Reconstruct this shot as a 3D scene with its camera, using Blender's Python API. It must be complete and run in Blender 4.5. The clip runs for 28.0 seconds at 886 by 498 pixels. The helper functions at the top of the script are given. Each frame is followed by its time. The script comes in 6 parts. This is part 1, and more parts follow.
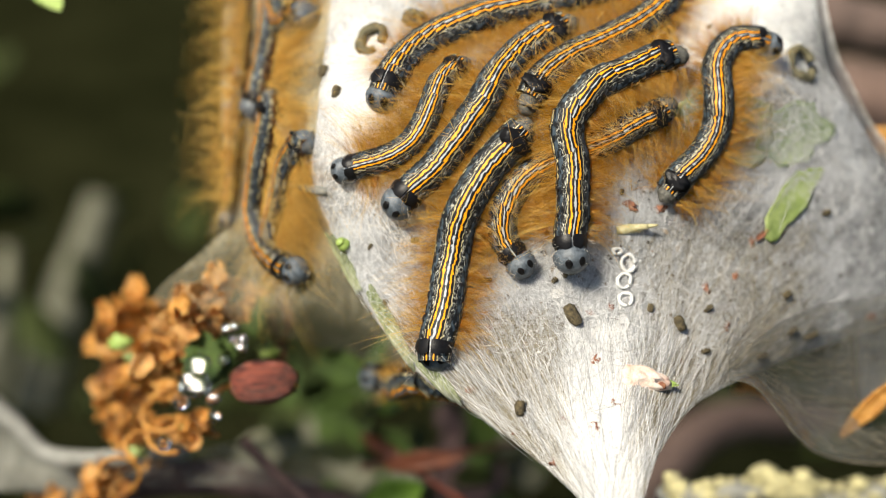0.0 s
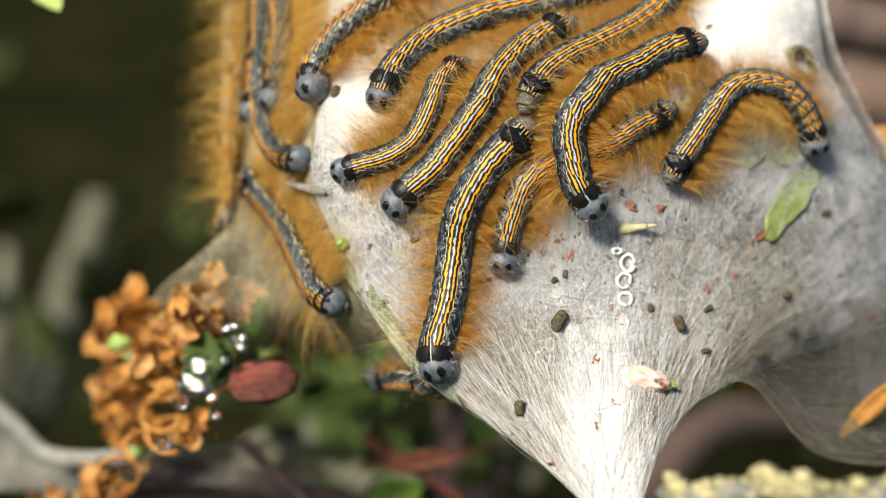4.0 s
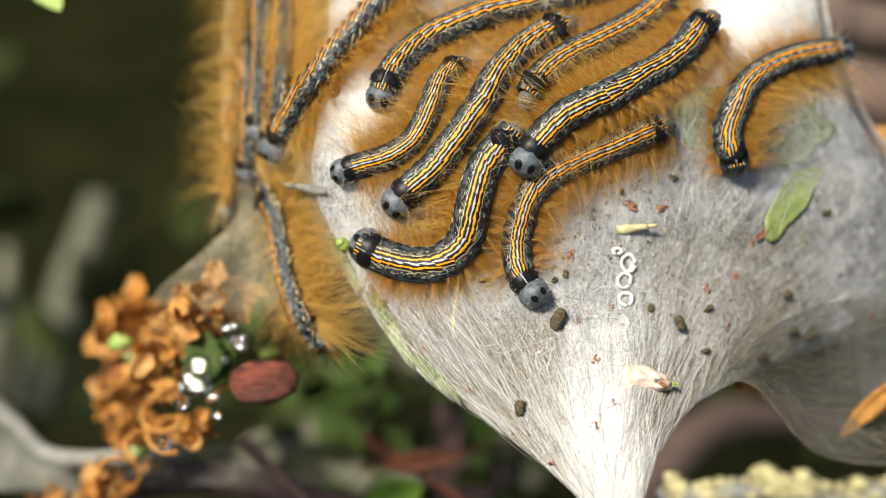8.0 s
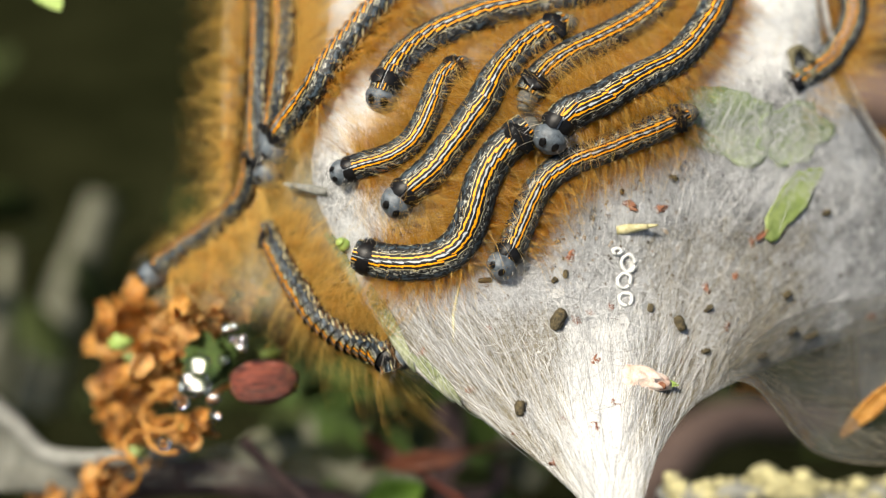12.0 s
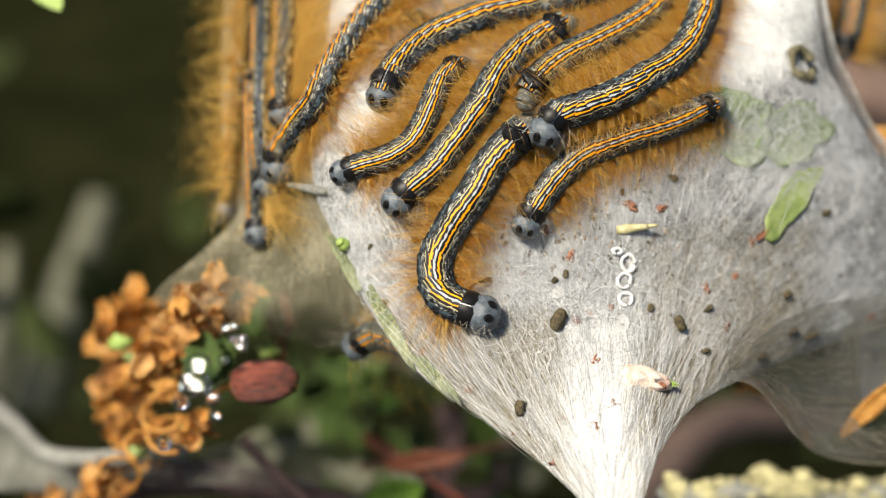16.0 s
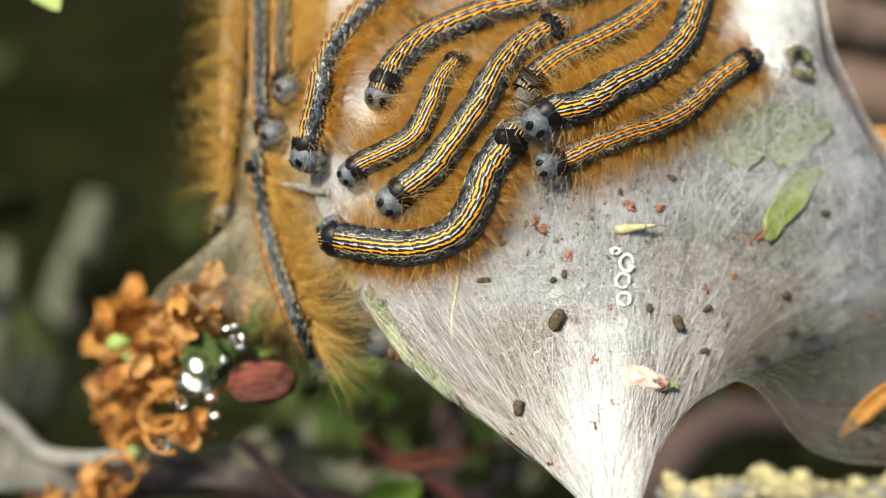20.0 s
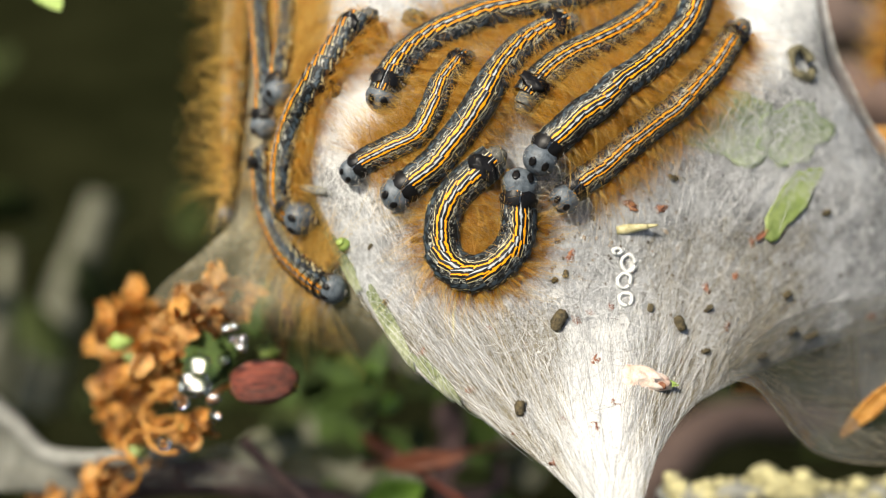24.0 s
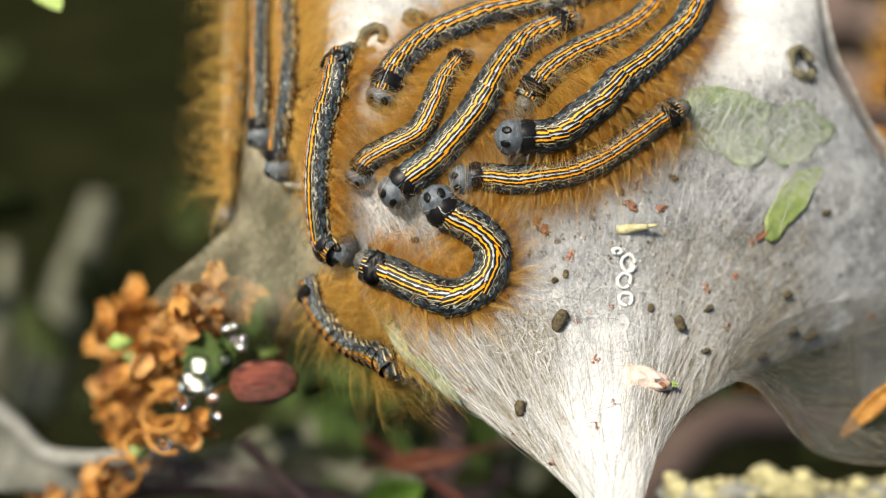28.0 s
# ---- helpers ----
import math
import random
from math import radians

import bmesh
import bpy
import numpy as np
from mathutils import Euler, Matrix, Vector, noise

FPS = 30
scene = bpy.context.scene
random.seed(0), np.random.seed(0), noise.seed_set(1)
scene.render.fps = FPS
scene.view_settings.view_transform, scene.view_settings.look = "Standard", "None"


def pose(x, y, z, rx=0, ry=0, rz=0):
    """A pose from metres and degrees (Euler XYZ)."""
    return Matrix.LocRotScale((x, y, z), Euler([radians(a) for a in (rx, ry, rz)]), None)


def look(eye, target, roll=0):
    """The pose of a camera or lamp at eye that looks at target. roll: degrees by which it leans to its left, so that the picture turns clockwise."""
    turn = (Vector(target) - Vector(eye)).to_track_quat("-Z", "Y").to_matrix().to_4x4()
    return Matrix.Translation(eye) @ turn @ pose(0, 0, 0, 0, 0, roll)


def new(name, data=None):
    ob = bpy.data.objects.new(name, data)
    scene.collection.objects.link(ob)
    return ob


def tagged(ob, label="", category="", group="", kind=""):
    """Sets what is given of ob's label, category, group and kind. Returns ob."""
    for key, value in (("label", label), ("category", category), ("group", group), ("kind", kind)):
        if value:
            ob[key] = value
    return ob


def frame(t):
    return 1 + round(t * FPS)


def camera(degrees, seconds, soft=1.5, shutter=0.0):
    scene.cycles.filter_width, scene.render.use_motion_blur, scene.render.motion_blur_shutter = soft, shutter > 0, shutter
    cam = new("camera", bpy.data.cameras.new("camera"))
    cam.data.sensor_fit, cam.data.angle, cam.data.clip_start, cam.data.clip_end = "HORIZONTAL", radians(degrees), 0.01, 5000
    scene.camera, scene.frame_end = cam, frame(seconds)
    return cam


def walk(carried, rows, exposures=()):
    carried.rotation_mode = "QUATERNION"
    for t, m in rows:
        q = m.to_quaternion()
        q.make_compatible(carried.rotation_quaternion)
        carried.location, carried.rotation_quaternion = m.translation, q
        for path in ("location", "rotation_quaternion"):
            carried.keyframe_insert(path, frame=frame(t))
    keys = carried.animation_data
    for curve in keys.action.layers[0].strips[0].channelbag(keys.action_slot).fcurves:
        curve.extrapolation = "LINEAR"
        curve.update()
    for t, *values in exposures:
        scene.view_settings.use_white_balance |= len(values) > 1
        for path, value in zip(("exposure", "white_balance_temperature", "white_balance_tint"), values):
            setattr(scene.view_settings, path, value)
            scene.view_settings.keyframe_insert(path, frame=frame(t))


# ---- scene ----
# A silk tent of lackey moth caterpillars on a shrub, seen from a hand's width away.
# The plan sheet: 1568 x 882 units of 0.09 mm, standing square before the lens at DIST.
U = 0.00009
DIST = 0.194
PITCH = 25.0
EYE = Vector((0.0, -0.175, 0.62))
cam = camera(2 * math.degrees(math.atan(784 * U / DIST)), 28.0, soft=1.1)
AIM = pose(*EYE, 90 - PITCH, 0, 0)


def sway(t, across, up=0.0):
    """The tripod's slight shake, in plan units."""
    return (t, AIM @ pose(0, 0, 0, math.degrees(up * U / DIST), -math.degrees(across * U / DIST), 0))


walk(cam, [sway(0, 0), sway(3.5, 0), sway(5.5, 4), sway(6.5, 3), sway(7.5, 0), sway(9.5, 0), sway(10.25, 1), sway(11, 0),
           sway(16.5, 0), sway(17.5, 2.6), sway(18, 2.8), sway(18.75, 1), sway(19.5, 2.6), sway(20.5, 2.6), sway(21, 3, 1.5),
           sway(21.5, 1.8, 1), sway(23.5, 0), sway(28, 0)])
cam.data.dof.use_dof = True
cam.data.dof.focus_distance = 0.181
cam.data.dof.aperture_fstop = 7.2

# ---- light ----
SUN_FROM = Vector((-0.44, -0.46, 0.77)).normalized()
world = bpy.data.worlds.new("sky")
scene.world = world
world.use_nodes = True
wn = world.node_tree
sky = wn.nodes.new("ShaderNodeTexSky")
sky.sky_type, sky.sun_disc = "NISHITA", False
sky.sun_elevation = math.asin(SUN_FROM.z)
sky.sun_rotation = math.atan2(SUN_FROM.x, SUN_FROM.y)
wn.links.new(sky.outputs[0], wn.nodes["Background"].inputs[0])
wn.nodes["Background"].inputs[1].default_value = 0.06
sun = new("sun", bpy.data.lights.new("sun", "SUN"))
sun.data.energy, sun.data.angle, sun.data.color = 4.8, radians(14.0), (1.0, 0.912, 0.755)
sun.matrix_world = look(SUN_FROM * 3, (0, 0, 0))
scene.view_settings.exposure = 0.68


# ---- materials ----
def shader(name):
    m = bpy.data.materials.new(name)
    m.use_nodes = True
    t = m.node_tree
    return m, t, t.nodes["Principled BSDF"]


def node(t, kind, links=None, **values):
    n = t.nodes.new(kind)
    for key, value in values.items():
        if key.startswith("i_"):
            n.inputs[int(key[2:])].default_value = value
        elif key == "operation":
            n.operation = value
        elif key == "data_type":
            n.data_type = value
    for i, out in (links or {}).items():
        t.links.new(out, n.inputs[i])
    return n


def ramp(t, fac, stops):
    n = t.nodes.new("ShaderNodeValToRGB")
    e = n.color_ramp.elements
    while len(e) < len(stops):
        e.new(0.5)
    for i, (p, c) in enumerate(stops):
        e[i].position = p
        e[i].color = (*c, 1) if len(c) == 3 else c
    t.links.new(fac, n.inputs[0])
    return n.outputs[0]


def noise_of(t, vec, scale, detail=3.0, rough=0.55):
    n = t.nodes.new("ShaderNodeTexNoise")
    n.inputs["Scale"].default_value, n.inputs["Detail"].default_value, n.inputs["Roughness"].default_value = scale, detail, rough
    if vec is not None:
        t.links.new(vec, n.inputs["Vector"])
    return n.outputs["Fac"]


def math2(t, op, a, b=None):
    n = t.nodes.new("ShaderNodeMath")
    n.operation = op
    for i, v in ((0, a), (1, b)):
        if v is None:
            continue
        if isinstance(v, (int, float)):
            n.inputs[i].default_value = v
        else:
            t.links.new(v, n.inputs[i])
    return n.outputs[0]


def bump(t, bsdf, height, strength, dist):
    n = t.nodes.new("ShaderNodeBump")
    n.inputs["Strength"].default_value, n.inputs["Distance"].default_value = strength, dist
    t.links.new(height, n.inputs["Height"])
    t.links.new(n.outputs[0], bsdf.inputs["Normal"])


def mottled(name, dark, light, scale, rough=0.6, bumpy=0.4, dist=0.0002, fine=6.0, translucent=0.0, stretch=None):
    """A surface whose colour wanders between two tones at two scales, with fine relief."""
    m, t, b = shader(name)
    co = t.nodes.new("ShaderNodeTexCoord").outputs["Object"]
    rnd = t.nodes.new("ShaderNodeObjectInfo").outputs["Random"]
    shift = node(t, "ShaderNodeVectorMath", {0: co, 1: math2(t, "MULTIPLY", rnd, 3.0)}).outputs[0]
    if stretch:
        shift = node(t, "ShaderNodeMapping", {0: shift}, i_3=stretch).outputs[0]
    big, small = noise_of(t, shift, scale), noise_of(t, shift, scale * fine, 4)
    mix = math2(t, "ADD", math2(t, "MULTIPLY", big, 0.65), math2(t, "MULTIPLY", small, 0.35))
    col = ramp(t, mix, [(0.33, dark), (0.67, light)])
    t.links.new(col, b.inputs["Base Color"])
    b.inputs["Roughness"].default_value = rough
    bump(t, b, small, bumpy, dist)
    if translucent:
        tr = t.nodes.new("ShaderNodeBsdfTranslucent")
        t.links.new(col, tr.inputs[0])
        mx = t.nodes.new("ShaderNodeMixShader")
        mx.inputs[0].default_value = translucent
        t.links.new(b.outputs[0], mx.inputs[1])
        t.links.new(tr.outputs[0], mx.inputs[2])
        t.links.new(mx.outputs[0], t.nodes["Material Output"].inputs[0])
    return m


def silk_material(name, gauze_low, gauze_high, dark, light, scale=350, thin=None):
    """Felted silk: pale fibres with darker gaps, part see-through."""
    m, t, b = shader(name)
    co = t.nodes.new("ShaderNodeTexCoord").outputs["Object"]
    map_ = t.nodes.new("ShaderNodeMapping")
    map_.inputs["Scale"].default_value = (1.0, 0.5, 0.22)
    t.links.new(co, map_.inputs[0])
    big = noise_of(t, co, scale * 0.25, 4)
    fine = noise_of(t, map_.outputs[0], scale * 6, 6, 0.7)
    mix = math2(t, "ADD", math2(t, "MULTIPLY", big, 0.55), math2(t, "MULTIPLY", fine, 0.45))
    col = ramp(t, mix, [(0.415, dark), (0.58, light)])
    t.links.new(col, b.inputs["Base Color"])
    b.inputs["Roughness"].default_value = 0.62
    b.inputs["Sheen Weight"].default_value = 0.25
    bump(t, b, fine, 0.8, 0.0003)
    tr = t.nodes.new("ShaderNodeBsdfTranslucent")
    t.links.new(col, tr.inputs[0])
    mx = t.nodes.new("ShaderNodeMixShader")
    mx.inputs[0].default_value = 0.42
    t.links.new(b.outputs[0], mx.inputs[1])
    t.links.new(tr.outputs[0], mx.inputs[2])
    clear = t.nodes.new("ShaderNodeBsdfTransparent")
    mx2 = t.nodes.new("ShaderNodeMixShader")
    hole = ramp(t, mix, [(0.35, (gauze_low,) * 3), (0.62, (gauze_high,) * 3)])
    if thin:
        # thinner silk towards one side: (direction, from, to, share left)
        way, a0, a1, left = thin
        dot = node(t, "ShaderNodeVectorMath", {0: co})
        dot.operation = "DOT_PRODUCT"
        dot.inputs[1].default_value = way
        rng_ = node(t, "ShaderNodeMapRange", {0: dot.outputs["Value"]}, i_1=a0, i_2=a1, i_3=left, i_4=1.0)
        hole = math2(t, "MULTIPLY", hole, rng_.outputs[0])
    t.links.new(hole, mx2.inputs[0])
    t.links.new(clear.outputs[0], mx2.inputs[1])
    t.links.new(mx.outputs[0], mx2.inputs[2])
    t.links.new(mx2.outputs[0], t.nodes["Material Output"].inputs[0])
    return m


def skin_material():
    """Lengthwise stripes round the body: white, orange, black, slate, pale line."""
    m, t, b = shader("caterpillar_skin")
    co = t.nodes.new("ShaderNodeTexCoord").outputs["Object"]
    rnd = t.nodes.new("ShaderNodeObjectInfo").outputs["Random"]
    shift = node(t, "ShaderNodeVectorMath", {0: co, 1: math2(t, "MULTIPLY", rnd, 0.7)}).outputs[0]
    sep = t.nodes.new("ShaderNodeSeparateXYZ")
    t.links.new(co, sep.inputs[0])
    ang = math2(t, "ARCTAN2", sep.outputs[0], sep.outputs[2])
    long_ = node(t, "ShaderNodeMapping", {0: shift}, i_3=(1.0, 0.5, 1.0)).outputs[0]
    # the lines wander within each ring and meet again at its joints
    along = math2(t, "MULTIPLY", sep.outputs[1], 760.0)
    free = math2(t, "MAXIMUM", math2(t, "SUBTRACT", 1.0, math2(t, "MULTIPLY", along, along)), 0.04)
    sway_by = math2(t, "ADD", math2(t, "MULTIPLY", math2(t, "ABSOLUTE", ang), 0.55), 0.22)
    wob = math2(t, "MULTIPLY", math2(t, "SUBTRACT", noise_of(t, long_, 1700, 3, 0.62), 0.5), math2(t, "MULTIPLY", sway_by, free))
    a = math2(t, "DIVIDE", math2(t, "ABSOLUTE", math2(t, "ADD", ang, wob)), math.pi)
    a = math2(t, "MULTIPLY", a, math2(t, "ADD", math2(t, "MULTIPLY", free, -0.05), 1.03))
    K, W, O, Y, S, B = (0.006, 0.0055, 0.0055), (0.42, 0.44, 0.45), (0.98, 0.375, 0.004), (0.62, 0.53, 0.28), (0.044, 0.064, 0.082), (0.12, 0.058, 0.016)
    C = (0.46, 0.46, 0.40)
    col = ramp(t, a, [(0.0, K), (0.150, K), (0.154, Y), (0.163, Y), (0.170, K), (0.268, K), (0.280, S), (0.365, S), (0.380, K), (0.398, K), (0.404, Y), (0.418, Y), (0.432, S), (0.47, B), (1.0, B)])

    def over(below, above, mask):
        mixed = node(t, "ShaderNodeMix", {}, data_type="RGBA")
        t.links.new(mask, mixed.inputs[0])
        t.links.new(below, mixed.inputs[6])
        if isinstance(above, tuple):
            mixed.inputs[7].default_value = (*above, 1.0)
        else:
            t.links.new(above, mixed.inputs[7])
        return mixed.outputs[2]

    # the orange lines swell in the middle of each ring, the white one breaks up at its joints
    uneven = math2(t, "MULTIPLY", noise_of(t, shift, 1500, 2), 0.7)
    swell = math2(t, "ADD", math2(t, "MULTIPLY", free, 0.42), math2(t, "ADD", uneven, 0.30))
    off = math2(t, "DIVIDE", math2(t, "ABSOLUTE", math2(t, "SUBTRACT", a, 0.080)), swell)
    col = over(col, O, ramp(t, off, [(0.0, (1, 1, 1)), (0.016, (1, 1, 1)), (0.021, (0, 0, 0))]))
    pinch = math2(t, "ADD", math2(t, "MULTIPLY", free, 0.75), math2(t, "SUBTRACT", uneven, 0.05))
    col = over(col, W, ramp(t, math2(t, "DIVIDE", a, pinch), [(0.0, (1, 1, 1)), (0.013, (1, 1, 1)), (0.020, (0, 0, 0))]))
    # pale lines that wind through the black of the shoulders
    winding = noise_of(t, node(t, "ShaderNodeMapping", {0: shift}, i_3=(1.0, 0.36, 1.0)).outputs[0], 2300, 2, 0.5)
    lines = ramp(t, winding, [(0.445, K), (0.475, C), (0.495, C), (0.525, K), (0.585, K), (0.61, (0.20, 0.22, 0.23)), (0.63, K)])
    col = over(col, lines, ramp(t, a, [(0.168, (0, 0, 0)), (0.178, (1, 1, 1)), (0.265, (1, 1, 1)), (0.283, (0, 0, 0))]))
    # black blotches, mostly on the slate flanks
    speck = noise_of(t, shift, 2600, 3)
    blot = ramp(t, noise_of(t, long_, 1700, 3, 0.6), [(0.47, (0.04, 0.04, 0.04)), (0.55, (1, 1, 1))])
    zone = ramp(t, a, [(0.13, (0.1, 0.1, 0.1)), (0.20, (0.75, 0.75, 0.75)), (0.30, (0.95, 0.95, 0.95))])
    mx = node(t, "ShaderNodeMix", {6: col, 7: blot}, data_type="RGBA")
    mx.blend_type = "MULTIPLY"
    t.links.new(zone, mx.inputs[0])
    t.links.new(col, mx.inputs[6])
    t.links.new(blot, mx.inputs[7])
    t.links.new(mx.outputs[2], b.inputs["Base Color"])
    b.inputs["Roughness"].default_value = 0.5
    b.inputs["Specular IOR Level"].default_value = 0.28
    bump(t, b, speck, 0.5, 0.00015)
    return m


def hair_material(name, root, tip, solid=1.0, through_it=0.35, mid=None):
    m, t, b = shader(name)
    rnd = t.nodes.new("ShaderNodeNewGeometry").outputs["Random Per Island"]
    col = ramp(t, rnd, [(0.0, root), (0.6, mid), (1.0, tip)] if mid else [(0.0, root), (1.0, tip)])
    t.links.new(col, b.inputs["Base Color"])
    b.inputs["Roughness"].default_value = 0.45
    tr = t.nodes.new("ShaderNodeBsdfTranslucent")
    t.links.new(col, tr.inputs[0])
    mx = t.nodes.new("ShaderNodeMixShader")
    mx.inputs[0].default_value = through_it
    t.links.new(b.outputs[0], mx.inputs[1])
    t.links.new(tr.outputs[0], mx.inputs[2])
    clear = t.nodes.new("ShaderNodeBsdfTransparent")
    mx2 = t.nodes.new("ShaderNodeMixShader")
    mx2.inputs[0].default_value = solid
    t.links.new(clear.outputs[0], mx2.inputs[1])
    t.links.new(mx.outputs[0], mx2.inputs[2])
    t.links.new(mx2.outputs[0], t.nodes["Material Output"].inputs[0])
    return m


def glass_material():
    m, t, b = shader("water")
    b.inputs["Transmission Weight"].default_value = 1.0
    b.inputs["Roughness"].default_value = 0.04
    b.inputs["IOR"].default_value = 1.33
    return m


SILK = silk_material("silk_felt", 0.93, 1.0, (0.15, 0.153, 0.155), (0.76, 0.775, 0.785), 350, ((-0.8, 0, 0.6), -0.03, -0.006, 0.5))
# the side's silk is a darker, tanner copy: its shade is in the colour
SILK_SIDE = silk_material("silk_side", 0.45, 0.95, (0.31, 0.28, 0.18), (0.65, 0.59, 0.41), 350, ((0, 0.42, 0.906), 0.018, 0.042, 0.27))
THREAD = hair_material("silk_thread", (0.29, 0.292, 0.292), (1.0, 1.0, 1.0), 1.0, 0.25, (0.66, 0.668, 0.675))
LIT_THREAD = hair_material("lit_silk", (0.80, 0.80, 0.78), (1.0, 1.0, 0.99), 1.0, 0.15)
DIM_THREAD = hair_material("dim_silk", (0.09, 0.075, 0.05), (0.56, 0.50, 0.36), 1.0, 0.2, (0.24, 0.21, 0.14))
VEIL = silk_material("veiled_green", 0.42, 0.88, (0.30, 0.43, 0.15), (0.68, 0.78, 0.46), 300)
HEM = silk_material("hem_green", 0.35, 0.92, (0.20, 0.26, 0.08), (0.60, 0.64, 0.40), 300)
SKIN = skin_material()
HAIR = hair_material("orange_hair", (0.24, 0.10, 0.007), (1.0, 0.68, 0.10), 1.0, 0.62, (0.74, 0.365, 0.018))
PALE_HAIR = hair_material("pale_hair", (0.52, 0.30, 0.06), (1.0, 0.84, 0.36), 1.0, 0.45, (0.92, 0.64, 0.15))
WHISKER = hair_material("white_bristle", (0.50, 0.42, 0.30), (0.98, 0.95, 0.86), 1.0, 0.3)
HEAD = mottled("slate_head", (0.030, 0.040, 0.050), (0.135, 0.160, 0.185), 1300, 0.5, 0.5, 0.00008)
BLACK = mottled("black_plate", (0.003, 0.003, 0.0035), (0.010, 0.0095, 0.010), 1500, 0.38, 0.3, 0.00006)
BLACK.node_tree.nodes["Principled BSDF"].inputs["Specular IOR Level"].default_value = 0.2
WHITE_SILK = mottled("matted_silk", (0.66, 0.65, 0.62), (0.97, 0.96, 0.93), 700, 0.6, 1.0, 0.0004, translucent=0.2)
MAUVE = mottled("mauve_bark", (0.035, 0.022, 0.017), (0.19, 0.125, 0.10), 28, 0.85, 0.8, 0.0008)
TAIL = mottled("grey_tail", (0.012, 0.012, 0.012), (0.15, 0.145, 0.12), 2200, 0.6, 0.6, 0.0001)
FRASS = mottled("frass", (0.018, 0.015, 0.010), (0.20, 0.155, 0.075), 1900, 0.8, 1.0, 0.0003)
FLECK = mottled("red_fleck", (0.16, 0.05, 0.03), (0.45, 0.20, 0.10), 1200, 0.7, 0.8, 0.0002)
CRUMB = hair_material("crumb", (0.05, 0.04, 0.03), (0.36, 0.28, 0.20), 1.0, 0.05, (0.15, 0.12, 0.085))
GLINT = hair_material("silk_fluff", (0.86, 0.86, 0.84), (1.0, 1.0, 0.99), 1.0, 0.15)
BUD = mottled("bud_scale", (0.66, 0.36, 0.26), (0.95, 0.84, 0.72), 500, 0.6, 0.6, 0.0002)
GREEN_TIP = mottled("green_tip", (0.22, 0.34, 0.06), (0.45, 0.58, 0.16), 700, 0.5, 0.4, 0.0001, translucent=0.2)
LEAF = mottled("live_leaf", (0.15, 0.22, 0.05), (0.40, 0.48, 0.17), 220, 0.5, 0.6, 0.0003, translucent=0.25)
# green leaf with the background's shade put into its dark colour
SHADED_LEAF = mottled("shaded_leaf", (0.018, 0.027, 0.006), (0.052, 0.068, 0.014), 120, 0.75, 0.4, 0.0004, translucent=0.2)
RUST = mottled("rust_petal", (0.52, 0.19, 0.020), (0.98, 0.60, 0.18), 480, 0.25, 0.7, 0.0005, translucent=0.45)
RUST_PALE = mottled("pale_petal", (0.62, 0.29, 0.07), (1.0, 0.70, 0.30), 520, 0.2, 0.7, 0.0005, translucent=0.45)
RUST_DARK = mottled("brown_petal", (0.20, 0.075, 0.015), (0.52, 0.22, 0.05), 420, 0.35, 1.0, 0.0006, translucent=0.2)
BERRY = mottled("berry_skin", (0.022, 0.008, 0.011), (0.36, 0.10, 0.06), 520, 0.30, 1.0, 0.0006, 4.0, 0.0, (2.6, 0.2, 2.6))
RED_TWIG = mottled("red_twig_bark", (0.06, 0.014, 0.009), (0.16, 0.04, 0.02), 200, 0.5, 0.5, 0.0004)
BARK = mottled("twig_bark", (0.05, 0.035, 0.03), (0.16, 0.11, 0.09), 150, 0.8, 0.9, 0.0008)
PALE_BARK = mottled("pale_branch_bark", (0.10, 0.10, 0.085), (0.31, 0.31, 0.28), 120, 0.8, 0.8, 0.0008)
LICHEN = mottled("lichen", (0.11, 0.10, 0.07), (0.76, 0.69, 0.35), 130, 0.9, 1.0, 0.0008)
WATER = glass_material()
SHELL = mottled("shed_skin", (0.75, 0.76, 0.74), (0.92, 0.92, 0.90), 900, 0.25, 0.4, 0.0001, translucent=0.3)
DRY = mottled("dry_ring", (0.045, 0.04, 0.02), (0.17, 0.15, 0.08), 700, 0.7, 0.8, 0.0002)
# dark humus; the shade that the canopy doesn't cast there is coloured in too
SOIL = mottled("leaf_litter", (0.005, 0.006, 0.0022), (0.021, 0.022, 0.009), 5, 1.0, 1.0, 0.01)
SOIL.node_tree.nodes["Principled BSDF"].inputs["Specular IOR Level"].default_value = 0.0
SHADED_LEAF.node_tree.nodes["Principled BSDF"].inputs["Specular IOR Level"].default_value = 0.25
THORN = mottled("thorn_skin", (0.24, 0.22, 0.08), (0.66, 0.60, 0.36), 600, 0.5, 0.6, 0.0002)
GREEN = mottled("shrub_leaf", (0.016, 0.036, 0.002), (0.052, 0.092, 0.007), 200, 0.8, 0.4, 0.0003, translucent=0.2)
FRESH = mottled("fresh_leaf", (0.045, 0.10, 0.006), (0.12, 0.22, 0.018), 160, 0.6, 0.4, 0.0003, translucent=0.25)
PURPLE = mottled("purple_bark", (0.022, 0.013, 0.014), (0.10, 0.058, 0.055), 90, 0.85, 0.8, 0.0008)
RED_LEAF = mottled("red_leaf", (0.075, 0.016, 0.004), (0.20, 0.052, 0.012), 150, 0.6, 0.5, 0.0004, translucent=0.2)
OLIVE = mottled("olive_stem", (0.075, 0.077, 0.050), (0.18, 0.176, 0.12), 40, 0.8, 0.5, 0.001)


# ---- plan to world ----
def at(u, v, y):
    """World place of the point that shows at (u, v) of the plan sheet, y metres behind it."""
    k = (DIST + y) / DIST
    return AIM @ Vector(((u - 784) * U * k, (441 - v) * U * k, -(DIST + y)))


